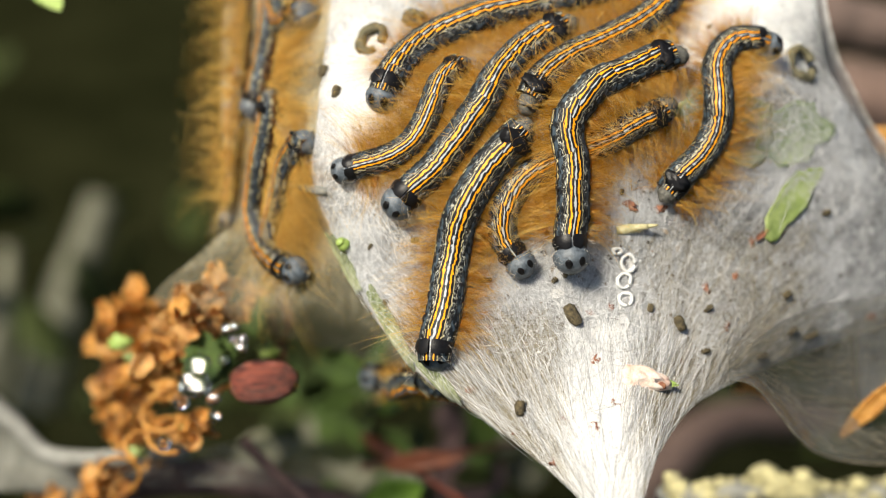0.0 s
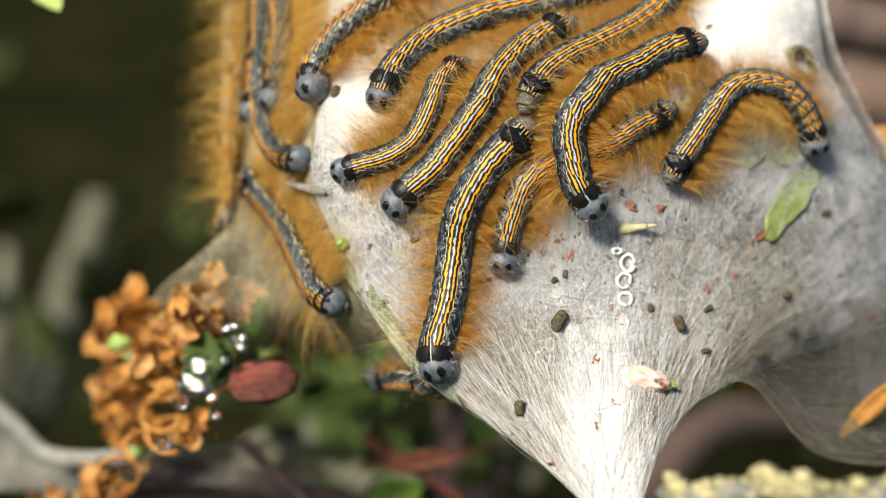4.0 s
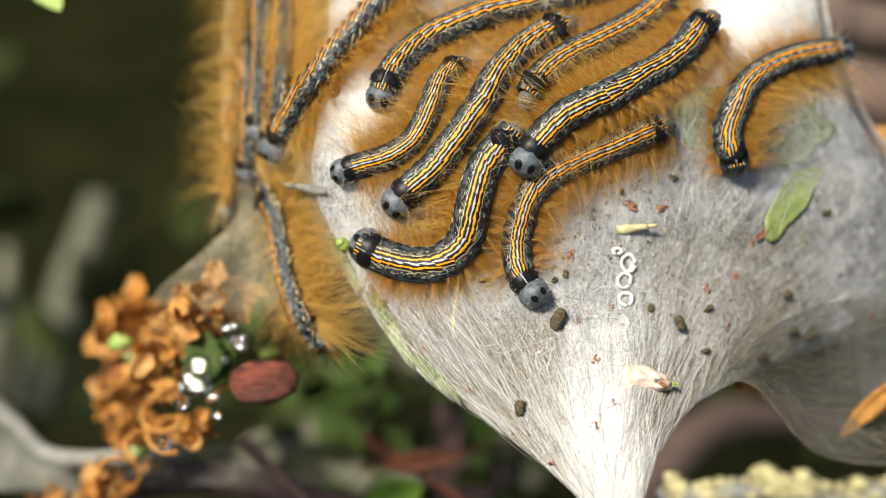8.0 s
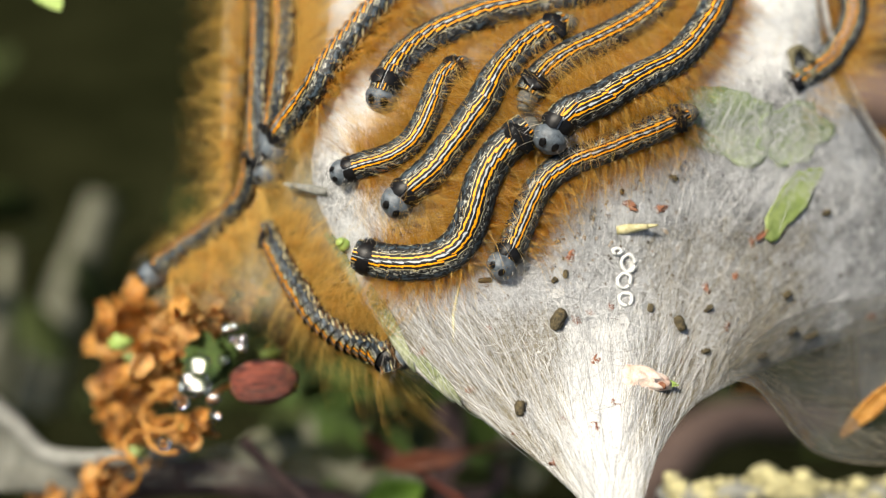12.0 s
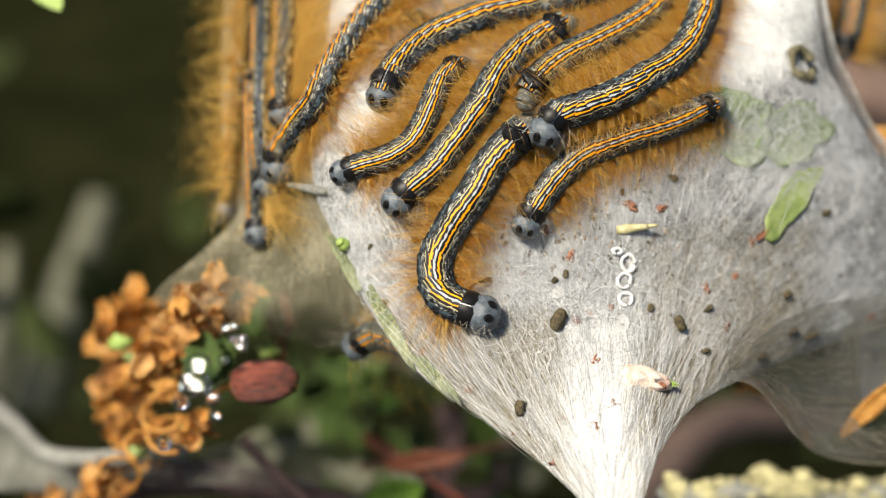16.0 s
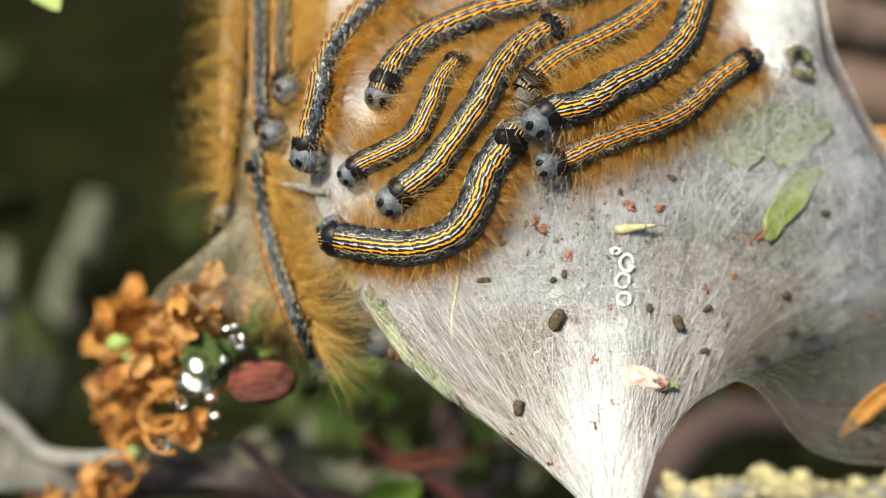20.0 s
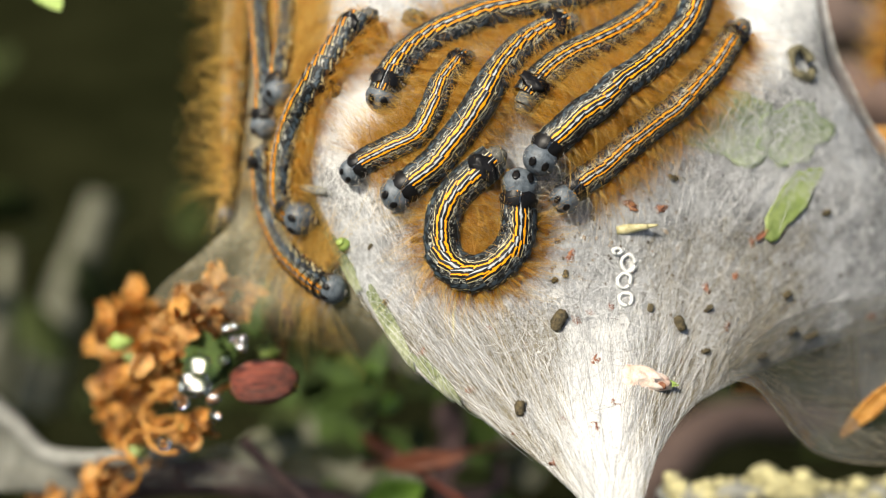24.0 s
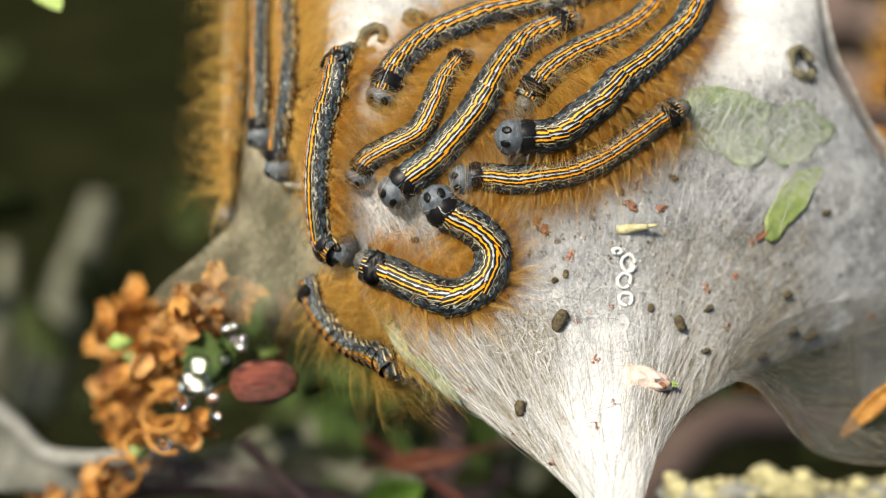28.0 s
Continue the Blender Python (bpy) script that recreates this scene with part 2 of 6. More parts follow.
def curve(keys, v):
    """A smooth curve through (place, value) pairs."""
    if v <= keys[0][0]:
        return keys[0][1]
    for i in range(len(keys) - 1):
        (a, p), (b, q) = keys[i], keys[i + 1]
        if v <= b:
            s = (v - a) / (b - a)
            m0 = (q - keys[i - 1][1]) / (b - keys[i - 1][0]) if i else (q - p) / (b - a)
            m1 = (keys[i + 2][1] - p) / (keys[i + 2][0] - a) if i + 2 < len(keys) else (q - p) / (b - a)
            h = b - a
            return ((2 * s ** 3 - 3 * s * s + 1) * p + (s ** 3 - 2 * s * s + s) * h * m0
                    + (3 * s * s - 2 * s ** 3) * q + (s ** 3 - s * s) * h * m1)
    return keys[-1][1]


CREASE = [(-300, 640), (-150, 600), (0, 585), (100, 575), (200, 563), (300, 553), (340, 557), (400, 582), (500, 627), (600, 690),
          (680, 762), (720, 826), (800, 935), (860, 1004), (900, 1040), (960, 1062), (1100, 1075)]
RIGHT = [(-300, 1390), (0, 1444), (100, 1458), (150, 1480), (220, 1522), (300, 1575), (400, 1640), (500, 1650), (565, 1600), (606, 1480),
         (640, 1385), (680, 1293), (720, 1225), (760, 1192), (820, 1156), (880, 1138), (960, 1125), (1100, 1115)]
FOLD_RIGHT = [(-300, 1390), (0, 1444), (100, 1458), (150, 1480), (220, 1522), (300, 1575), (400, 1640), (500, 1652), (600, 1580), (700, 1410), (800, 1290), (900, 1225), (1100, 1190)]
SHADE_SIDE = [(-300, 430), (0, 398), (200, 392), (300, 402), (360, 420), (400, 405), (450, 352), (530, 270), (560, 330), (600, 520), (650, 680), (700, 780)]


def front_depth(u, v):
    """How far the tent's skin lies behind the plan sheet, in metres."""
    c, r = curve(CREASE, v), curve(FOLD_RIGHT, v)
    if u >= c:
        s = min((u - c) / (r - c), 1.0)
        bulge = 0.0105 * math.tanh(0.32 * (r - c) * U / 0.0105)
        low = max(0.0, min(1.0, (v - 420) / 560))
        under = max(0.0, min(1.0, (v - 20) / 600))
        w = max(0.0, 1 - (2 * s - 1) ** 2) ** 0.55 if s < 0.5 else (1 - under) * (1 - (2 * s - 1) ** 4) + under * (1 - (2 * s - 1) ** 2)
        y = -bulge * w + (0.008 + 0.021 * under) * s * s * min(1, (r - c) / 700) - 0.020 * low * low * (3 - 2 * low)
        y += 0.00007 * max(0.0, 180 - v)
        ridge = math.exp(-((u - 1128 - 0.04 * (v - 700)) / 46) ** 2) * max(0, min(1, (v - 560) / 160))
        y -= 0.0018 * ridge * w
        y -= 0.0022 * math.exp(-((u - 1345) / 90) ** 2 - ((v - 60) / 85) ** 2)
        n = noise.noise(Vector((u * 0.008, v * 0.008, 0.3))) * 0.0009 + noise.noise(Vector((u * 0.03, v * 0.02, 4))) * 0.00025
        return y + n * w
    e = curve(SHADE_SIDE, v)
    s = min((c - u) / max(c - e, 1), 1.6)
    low = max(0.0, min(1.0, (v - 420) / 560))
    return -0.020 * low * low * (3 - 2 * low) + 0.00007 * max(0.0, 180 - v) + 0.020 * s ** 0.8 + 0.0006 * noise.noise(Vector((u * 0.02, v * 0.012, 9)))


def skin_point(u, v, lift=0.0, extra=0.0):
    """A point on the tent's skin raised along its normal, and that normal."""
    d = 6.0
    p = at(u, v, front_depth(u, v) + extra)
    px = at(u + d, v, front_depth(u + d, v) + extra) - at(u - d, v, front_depth(u - d, v) + extra)
    pv = at(u, v - d, front_depth(u, v - d) + extra) - at(u, v + d, front_depth(u, v + d) + extra)
    n = px.cross(pv).normalized()
    to_eye = (EYE - p).normalized()
    n = (n + 0.35 * to_eye).normalized()
    if n.dot(to_eye) < 0.25:
        n = (n + to_eye * 0.6).normalized()
    return p + n * lift, n


# ---- mesh helpers ----
def mesh_of(name, verts, faces, material, smooth=True):
    me = bpy.data.meshes.new(name)
    me.from_pydata([tuple(v) for v in verts], [], faces)
    me.materials.append(material)
    if smooth:
        me.polygons.foreach_set("use_smooth", [True] * len(me.polygons))
    me.update()
    return me


def place(name, me, parent=None, label="", m=None):
    ob = new(name, me)
    if m is not None:
        ob.matrix_basis = m
    ob.parent = parent
    if label:
        ob["label"] = label
    return ob


def tube(points, radii, sides=8, closed=True):
    """Verts and faces of a tapered tube along points."""
    verts, faces = [], []
    ref = Vector((0.3, 0.5, 0.8))
    for i, p in enumerate(points):
        t = (points[min(i + 1, len(points) - 1)] - points[max(i - 1, 0)]).normalized()
        x = t.cross(ref).normalized()
        y = t.cross(x)
        for k in range(sides):
            a = 2 * math.pi * k / sides
            verts.append(p + (x * math.cos(a) + y * math.sin(a)) * radii[i])
    for i in range(len(points) - 1):
        for k in range(sides):
            k2 = (k + 1) % sides
            faces.append((i * sides + k, i * sides + k2, (i + 1) * sides + k2, (i + 1) * sides + k))
    if closed:
        faces.append(tuple(range(sides - 1, -1, -1)))
        faces.append(tuple(range((len(points) - 1) * sides, len(points) * sides)))
    return verts, faces


def blob(rx, ry, rz, rough=0.0, seed=0, rings=9, sides=14):
    """Verts and faces of a lumpy ellipsoid."""
    verts, faces = [Vector((0, 0, rz))], []
    for i in range(1, rings):
        th = math.pi * i / rings
        for k in range(sides):
            a = 2 * math.pi * k / sides
            d = Vector((math.sin(th) * math.cos(a), math.sin(th) * math.sin(a), math.cos(th)))
            f = 1 + rough * noise.noise(d * 2.3 + Vector((seed, 0, 0)))
            verts.append(Vector((d.x * rx, d.y * ry, d.z * rz)) * f)
    verts.append(Vector((0, 0, -rz)))
    last = len(verts) - 1
    for k in range(sides):
        k2 = (k + 1) % sides
        faces.append((0, 1 + k, 1 + k2))
        for i in range(rings - 2):
            a, b = 1 + i * sides, 1 + (i + 1) * sides
            faces.append((a + k, b + k, b + k2, a + k2))
        faces.append((1 + (rings - 2) * sides + k, last, 1 + (rings - 2) * sides + k2))
    return verts, faces


def turned(n, along):
    """A turn whose z is n and whose y leans towards along."""
    n = n.normalized()
    x = along.cross(n)
    if x.length < 1e-6:
        x = Vector((1, 0, 0)).cross(n)
    x.normalize()
    y = n.cross(x)
    m = Matrix((x, y, n)).transposed()
    return m.to_4x4()


UP_PLAN = AIM.to_3x3() @ Vector((0, 1, 0))
SIDE_PLAN = AIM.to_3x3() @ Vector((1, 0, 0))


# ---- ground and the silk tent ----
def make_ground():
    n = 60
    verts, faces = [], []
    for j in range(n + 1):
        for i in range(n + 1):
            x, y = [math.copysign(abs(2 * k / n - 1) ** 3, k - n / 2) * 300 for k in (i, j)]
            r = math.hypot(x, y)
            verts.append((x, y, 0.05 * noise.noise(Vector((x * 2, y * 2, 0))) * min(1, r) - 0.02))
    for j in range(n):
        for i in range(n):
            a = j * (n + 1) + i
            faces.append((a, a + 1, a + n + 2, a + n + 1))
    tagged(place("ground", mesh_of("ground", verts, faces, SOIL)), "dark leaf litter and soil, with the shrub's shade in its colour", "ground", kind="structure")


make_ground()


def sheet(rows, cols, where, material, name, back=None):
    """A grid skin, given by where(i, j); back gives it a second face behind."""
    verts = [where(i / cols, j / rows) for j in range(rows + 1) for i in range(cols + 1)]
    faces = [(j * (cols + 1) + i, j * (cols + 1) + i + 1, (j + 1) * (cols + 1) + i + 1, (j + 1) * (cols + 1) + i) for j in range(rows) for i in range(cols)]
    if back:
        base = len(verts)
        verts += [back(i / cols, j / rows) for j in range(rows + 1) for i in range(cols + 1)]
        faces += [tuple(base + k for k in reversed(f)) for f in faces[:]]
        for j in range(rows):
            for i in (0, cols):
                a, b = j * (cols + 1) + i, (j + 1) * (cols + 1) + i
                faces.append((a, b, base + b, base + a) if i == 0 else (b, a, base + a, base + b))
    return mesh_of(name, verts, faces, material)


tent = tagged(new("silk_tent"), "dense white silk tent spun round shrub twigs", "nest")
tent.matrix_basis = Matrix.Translation(at(1080, 760, 0.01))
TENT_IN = tent.matrix_basis.inverted()


def tent_front(s, q):
    v = -300 + 1400 * q
    c, r = curve(CREASE, v), curve(RIGHT, v)
    a = 0.5 - 0.5 * math.cos(math.pi * s)
    u = c + (r - c) * a
    return TENT_IN @ at(u, v, front_depth(u, v))


def tent_back(s, q):
    v = -300 + 1400 * q
    c, r = curve(CREASE, v), curve(RIGHT, v)
    a = 0.5 - 0.5 * math.cos(math.pi * s)
    u = c + (r - c) * a
    deep = min(0.035, 0.4 * (r - c) * U)
    return TENT_IN @ at(u, v, front_depth(u, v) + deep * max(0.0, 1 - (2 * a - 1) ** 2) ** 0.5 + 0.0005)


place("front_skin", sheet(220, 150, tent_front, SILK, "front_skin", tent_back), tent, "white felted silk skin")


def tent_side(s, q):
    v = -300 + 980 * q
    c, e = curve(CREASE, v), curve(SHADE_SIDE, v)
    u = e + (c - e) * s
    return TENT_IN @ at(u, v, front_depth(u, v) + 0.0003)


place("side_skin", sheet(140, 44, tent_side, SILK_SIDE, "side_skin"), tent, "left side of the tent, shade put into its silk colour, thinning to web below")


LOW_TOP = [(1290, 640), (1340, 600), (1400, 560), (1500, 530), (1700, 515)]
LOW_EDGE = [(1290, 676), (1315, 676), (1345, 694), (1380, 738), (1410, 775), (1440, 800), (1500, 818), (1600, 825), (1700, 830)]


def low_web(s, q):
    u = 1290 + 400 * s
    top, low = curve(LOW_TOP, u), curve(LOW_EDGE, u)
    v = top + (low - top) * q
    return TENT_IN @ at(u, v, curve([(1290, -0.013), (1400, -0.002), (1500, 0.008), (1700, 0.016)], u) + 0.003 + 0.004 * math.sin(math.pi * q) + 0.002 * q)


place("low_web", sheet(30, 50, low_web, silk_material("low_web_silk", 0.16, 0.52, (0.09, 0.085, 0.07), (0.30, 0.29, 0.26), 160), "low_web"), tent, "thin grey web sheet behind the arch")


def branch_web(s, q):
    u = -120 + 760 * s
    top = curve([(-120, 640), (0, 700), (40, 752), (80, 786), (140, 802), (220, 806), (330, 800), (430, 782), (520, 776), (640, 800)], u)
    low = curve([(-120, 870), (60, 868), (200, 862), (340, 858), (500, 862), (640, 850)], u)
    return TENT_IN @ at(u, top + (low - top) * q, 0.052 + 0.006 * math.sin(math.pi * q) - 0.006 * s)


place("branch_web", sheet(20, 64, branch_web, silk_material("branch_web_silk", 0.35, 0.9, (0.10, 0.095, 0.078), (0.33, 0.33, 0.28), 160, ((-1, 0, 0), 0.054, 0.082, 0.35)), "branch_web"), tent, "pale web sheet slung over a branch")


def far_web(s, q):
    v = -150 + 870 * q
    left = curve([(-150, 1400), (100, 1435), (200, 1465), (300, 1500), (720, 1520)], v)
    right = curve([(-150, 1450), (0, 1462), (100, 1485), (150, 1510), (220, 1545), (300, 1600), (720, 1700)], v)
    return TENT_IN @ at(left + (right - left) * s, v, 0.03 + 0.012 * math.cos(math.pi * s))


place("far_web", sheet(30, 16, far_web, silk_material("far_silk", 0.55, 0.97, (0.36, 0.35, 0.32), (0.78, 0.76, 0.72), 250), "far_web"), tent, "farther fold of the silk tent")


def ribbon(verts, faces, pts, normals, width):
    """One thread as a thin raised strip of triangular section."""
    base = len(verts)
    for i, p in enumerate(pts):
        t = (pts[min(i + 1, len(pts) - 1)] - pts[max(i - 1, 0)])
        side = t.cross(normals[i])
        if side.length < 1e-12:
            side = SIDE_PLAN.copy()
        side.normalize()
        w = width * (0.35 if i in (0, len(pts) - 1) else 1.0)
        verts += [p + side * w, p + normals[i] * w * 1.2, p - side * w]
    for i in range(len(pts) - 1):
        a = base + 3 * i
        faces += [(a, a + 3, a + 4, a + 1), (a + 1, a + 4, a + 5, a + 2)]


def threads(count, seed, u0, u1, v0, v1, wide, name, lift=0.00004, material=None, soft=False):
    """Silk threads that run towards the spike below and the arm at the side, looser higher up."""
    rng = random.Random(seed)
    verts, faces = [], []
    while count > 0:
        u, v = rng.uniform(u0, u1), rng.uniform(v0, v1)
        if soft:
            u, v = rng.gauss((u0 + u1) / 2, (u1 - u0) / 4), rng.gauss((v0 + v1) / 2, (v1 - v0) / 4)
        c, r = curve(CREASE, v), curve(RIGHT, v)
        if not c + 3 < u < r - 3 or u > 1600:
            continue
        count -= 1
        near = max(0.0, min(1.0, (v - (400 + 130 * math.exp(-((u - 1010) / 130) ** 2))) / 260))
        heading = rng.uniform(0, math.pi) if rng.random() > 0.12 + 0.8 * near else None
        length = rng.uniform(40, 110) if heading is not None else rng.uniform(70, 240)
        spin = rng.uniform(-0.03, 0.03) if heading is not None else rng.uniform(-0.008, 0.008)
        jitter = rng.gauss(0, 0.16)
        high = lift + rng.uniform(0, 0.00012)
        pts, nor, steps = [], [], 7
        width = wide * rng.uniform(0.6, 1.25)
        for k in range(steps):
            c, r = curve(CREASE, v), curve(RIGHT, v)
            if not c - 2 < u < r + 2:
                break
            arch = math.sin(math.pi * k / (steps - 1))
            p, n = skin_point(u, v, high + arch * 0.00006)
            pts.append(TENT_IN @ p)
            nor.append(n)
            if heading is None:
                flow = math.atan2(1000 - v, 1085 - u)
                arm = max(0.0, min(1.0, (u - 1180) / 260)) * max(0.0, min(1.0, (760 - v) / 260))
                flow = flow * (1 - arm) + (math.pi * 0.5 + 0.9) * arm
                h = flow + jitter + spin * k * 8
            else:
                h = heading + spin * k * length / 7
            u += math.cos(h) * length / steps
            v += math.sin(h) * length / steps
        if len(pts) > 3:
            ribbon(verts, faces, pts, nor, width)
    tagged(place(name, mesh_of(name, verts, faces, material or THREAD, False), tent), "fine white silk threads", kind="stuff")


def web_threads():
    """Loose strands over the low web and along the rim of the arch."""
    rng = random.Random(31)
    verts, faces = [], []
    for k in range(320):
        rim = k < 60
        s0, q0 = rng.uniform(0, 0.7), rng.uniform(0.985, 1.0) if rim else rng.uniform(0.05, 1.0)
        dq = 0.0 if rim else rng.gauss(0, 0.10)
        ds = rng.uniform(0.12, 0.3)
        pts = [low_web(s0 + ds * i / 8, min(1.0, max(0.0, q0 + dq * i / 8))) - (AIM.to_3x3() @ Vector((0, 0, -1))) * rng.uniform(0.0001, 0.0006) for i in range(9)]
        ribbon(verts, faces, pts, [(EYE - at(1400, 700, 0)).normalized()] * 9, 0.000024 * rng.uniform(0.6, 1.3))
    tagged(place("silk_threads", mesh_of("silk_threads", verts, faces, DIM_THREAD, False), tent), "loose grey web strands", kind="stuff")


web_threads()
threads(16000, 3, 540, 1600, -60, 900, 0.000014, "silk_threads")
threads(7000, 4, 640, 1300, 450, 900, 0.000018, "silk_threads")
threads(1500, 5, 640, 1300, 450, 900, 0.000030, "silk_threads", 0.0002)
threads(1500, 6, 1200, 1480, 130, 320, 0.000018, "silk_threads", 0.0005)
# darker threads beside the spike: its shading put into the thread colour
threads(2800, 8, 640, 985, 540, 900, 0.000022, "silk_threads", 0.00010, DIM_THREAD)
threads(1000, 9, 1110, 1300, 600, 900, 0.000022, "silk_threads", 0.00010, DIM_THREAD)
# whiter threads: sun highlights of spike and upper corners put into colour
threads(3600, 10, 940, 1170, 540, 960, 0.000020, "silk_threads", 0.00012, LIT_THREAD, True)
threads(4200, 11, 1220, 1410, -100, 110, 0.000028, "silk_threads", 0.0002, LIT_THREAD, True)
threads(3200, 12, 550, 700, -60, 340, 0.000026, "silk_threads", 0.0002, LIT_THREAD, True)
# darker threads dim the right flank, as shading by colour
threads(1600, 14, 1150, 1440, 380, 720, 0.000020, "silk_threads", 0.00010, DIM_THREAD)
threads(300, 7, 560, 840, 430, 760, 0.000024, "silk_threads", 0.0006)


# ---- caterpillars ----
def ring_mesh(R, L):
    rows, sides = 6, 26
    verts, faces = [], []
    for j in range(rows + 1):
        y = (j / rows - 0.5) * L
        f = 0.925 + 0.075 * math.cos(2 * y / L * 1.45)
        for k in range(sides):
            a = 2 * math.pi * k / sides
            wart = 1 + 0.035 * math.cos(5 * a) * math.cos(3 * y / L)
            verts.append((math.sin(a) * R * 1.04 * f * wart, y, math.cos(a) * R * 0.94 * f * wart))
    for j in range(rows):
        for k in range(sides):
            k2 = (k + 1) % sides
            faces.append((j * sides + k, j * sides + k2, (j + 1) * sides + k2, (j + 1) * sides + k))
    return verts, faces


def hairs(R, L, count, seed, reach, low, high, width, sweep=0.0, clump=1):
    """A tuft: count hairs on each flank, angles low to high from the back line, in clumps that share a root."""
    rng = random.Random(seed)
    verts, faces = [], []
    for i in range(count * 2 // clump):
        side = 1 if i % 2 else -1
        a0 = radians(rng.uniform(low, high))
        y0 = rng.uniform(-0.5, 0.5) * L
        lean = Vector((rng.gauss(0, 0.16), rng.gauss(sweep, 0.42), rng.gauss(0.10, 0.20)))
        hang = Vector((rng.gauss(0, 0.15), rng.gauss(0, 0.30), rng.uniform(-0.45, 0.10)))
        long = rng.uniform(0.55, 1.0)
        for _ in range(clump):
            a = side * (a0 + rng.gauss(0, 0.10 if clump > 1 else 0))
            out = Vector((math.sin(a), 0, math.cos(a)))
            p = out * R * 0.9 + Vector((0, y0 + rng.gauss(0, 0.06) * L, 0))
            d = (out * Vector((1, 1, 0.75)) + lean + Vector([rng.gauss(0, 0.085) for _ in range(3)])).normalized()
            n = long * rng.uniform(0.5, 1.0) * reach
            droop = hang + Vector([rng.gauss(0, 0.07) for _ in range(3)])
            x = d.cross(Vector((0.2, 0.3, 0.9))).normalized()
            z = d.cross(x)
            base = len(verts)
            for k in range(5):
                s = k / 4
                q = p + d * n * s + droop * n * s * s
                w = width * (1 - 0.8 * s)
                verts += [q + x * w, q + (z * 0.87 - x * 0.5) * w, q - (z * 0.87 + x * 0.5) * w]
            for k in range(4):
                b = base + 3 * k
                for e in range(3):
                    f = (e + 1) % 3
                    faces.append((b + e, b + f, b + 3 + f, b + 3 + e))
    return verts, faces


KIT = {}


def kit(size, reach=0.0084, low=66):
    """The meshes of a caterpillar of that radius, shared by all of that size."""
    if (size, reach, low) in KIT:
        return KIT[size, reach, low]
    shaggy = reach > 0.011 or low < 60
    R, L = size, size * (3.1 if low < 60 else 2.1 if low > 95 else 1.72)
    k = {"ring": mesh_of("body_ring", *ring_mesh(R, L), SKIN), "neck": mesh_of("neck_ring", *ring_mesh(R * 0.93, L), SKIN),
         "tail": mesh_of("tail_ring", *ring_mesh(R * 0.66, L * 0.6), TAIL)}
    k["end"] = mesh_of("tail_tip", *[blob(R * 0.58, R * 0.62, R * 0.5, 0.35, 3)[i] for i in (0, 1)], TAIL)
    # shaggy ones get mostly pale tufts: their sunlit glow is put into the colour
    k["tufts"] = [mesh_of("hair_tuft", *hairs(R, L * 0.8, 54 if shaggy else 84, 20 + i, reach * 0.92, low, low + 30, 0.000018, 0.0, 9 if shaggy else 3), PALE_HAIR if shaggy and i else HAIR) for i in range(4)]
    k["wisps"] = [mesh_of("hair_wisp", *hairs(R, L * 0.8, (30 if low < 60 else 64) if shaggy else 20, 40 + i, reach * (2.1 if low < 60 else 1.35), low - 6, low + 26, 0.000027, 0.0, 8 if shaggy else 3), PALE_HAIR) for i in range(3)]
    k["whiskers"] = mesh_of("bristle_tuft", *hairs(R * 1.05, L, 11, 60, 0.0072, 40, 115, 0.000018, 0.5), WHISKER)
    v, f = blob(R * 1.10, R * 1.0, R * 1.04, 0.07, 2, 14, 22)
    k["head"] = mesh_of("head", v, f, HEAD)
    eye_v, eye_f = blob(R * 0.23, R * 0.31, R * 0.05, 0.3, 5, 7, 12)
    k["eye"] = mesh_of("eye_spot", eye_v, eye_f, BLACK)
    mv, mf = blob(R * 0.34, R * 0.26, R * 0.24, 0.3, 7, 7, 12)
    k["mouth"] = mesh_of("mouth", mv, mf, TAIL)
    # each collar plate: a curved shield on the back, left and right of the midline
    for s, key in ((1, "plate_l"), (-1, "plate_r")):
        verts, faces = [], []
        for j in range(5):
            y = (j / 4 - 0.5) * R * 1.0 + R * 0.12
            for i in range(8):
                a = s * radians(4 + 74 * i / 7)
                edge = 1.0 - 0.25 * abs(j / 2 - 1) * (1 if i in (0, 7) else 0)
                r = R * (1.06 + 0.07 * math.cos((j / 4 - 0.5) * math.pi))
                verts.append((math.sin(a) * r, y * edge * (1 - 0.3 * i / 7) * (0.92 + 0.5 * noise.noise(Vector((i * 0.7, j // 3, 2 + s)))), math.cos(a) * r * 0.96))
        for j in range(4):
            for i in range(7):
                q = (j * 8 + i, j * 8 + i + 1, (j + 1) * 8 + i + 1, (j + 1) * 8 + i)
                faces.append(q if s < 0 else q[::-1])
        k[key] = mesh_of("collar_plate", verts, faces, BLACK)
    pv, pf = blob(R * 0.86, R * 0.55, R * 0.13, 0.8, 11, 10, 18)
    k["patch"] = mesh_of("black_patch", pv, pf, BLACK)
    dv, df = blob(R * 0.16, R * 0.26, R * 0.14, 0.3, 4, 6, 10)
    k["dot"] = mesh_of("flank_spot", dv, df, BLACK)
    KIT[size, reach, low] = k
    return k


RINGS = 20


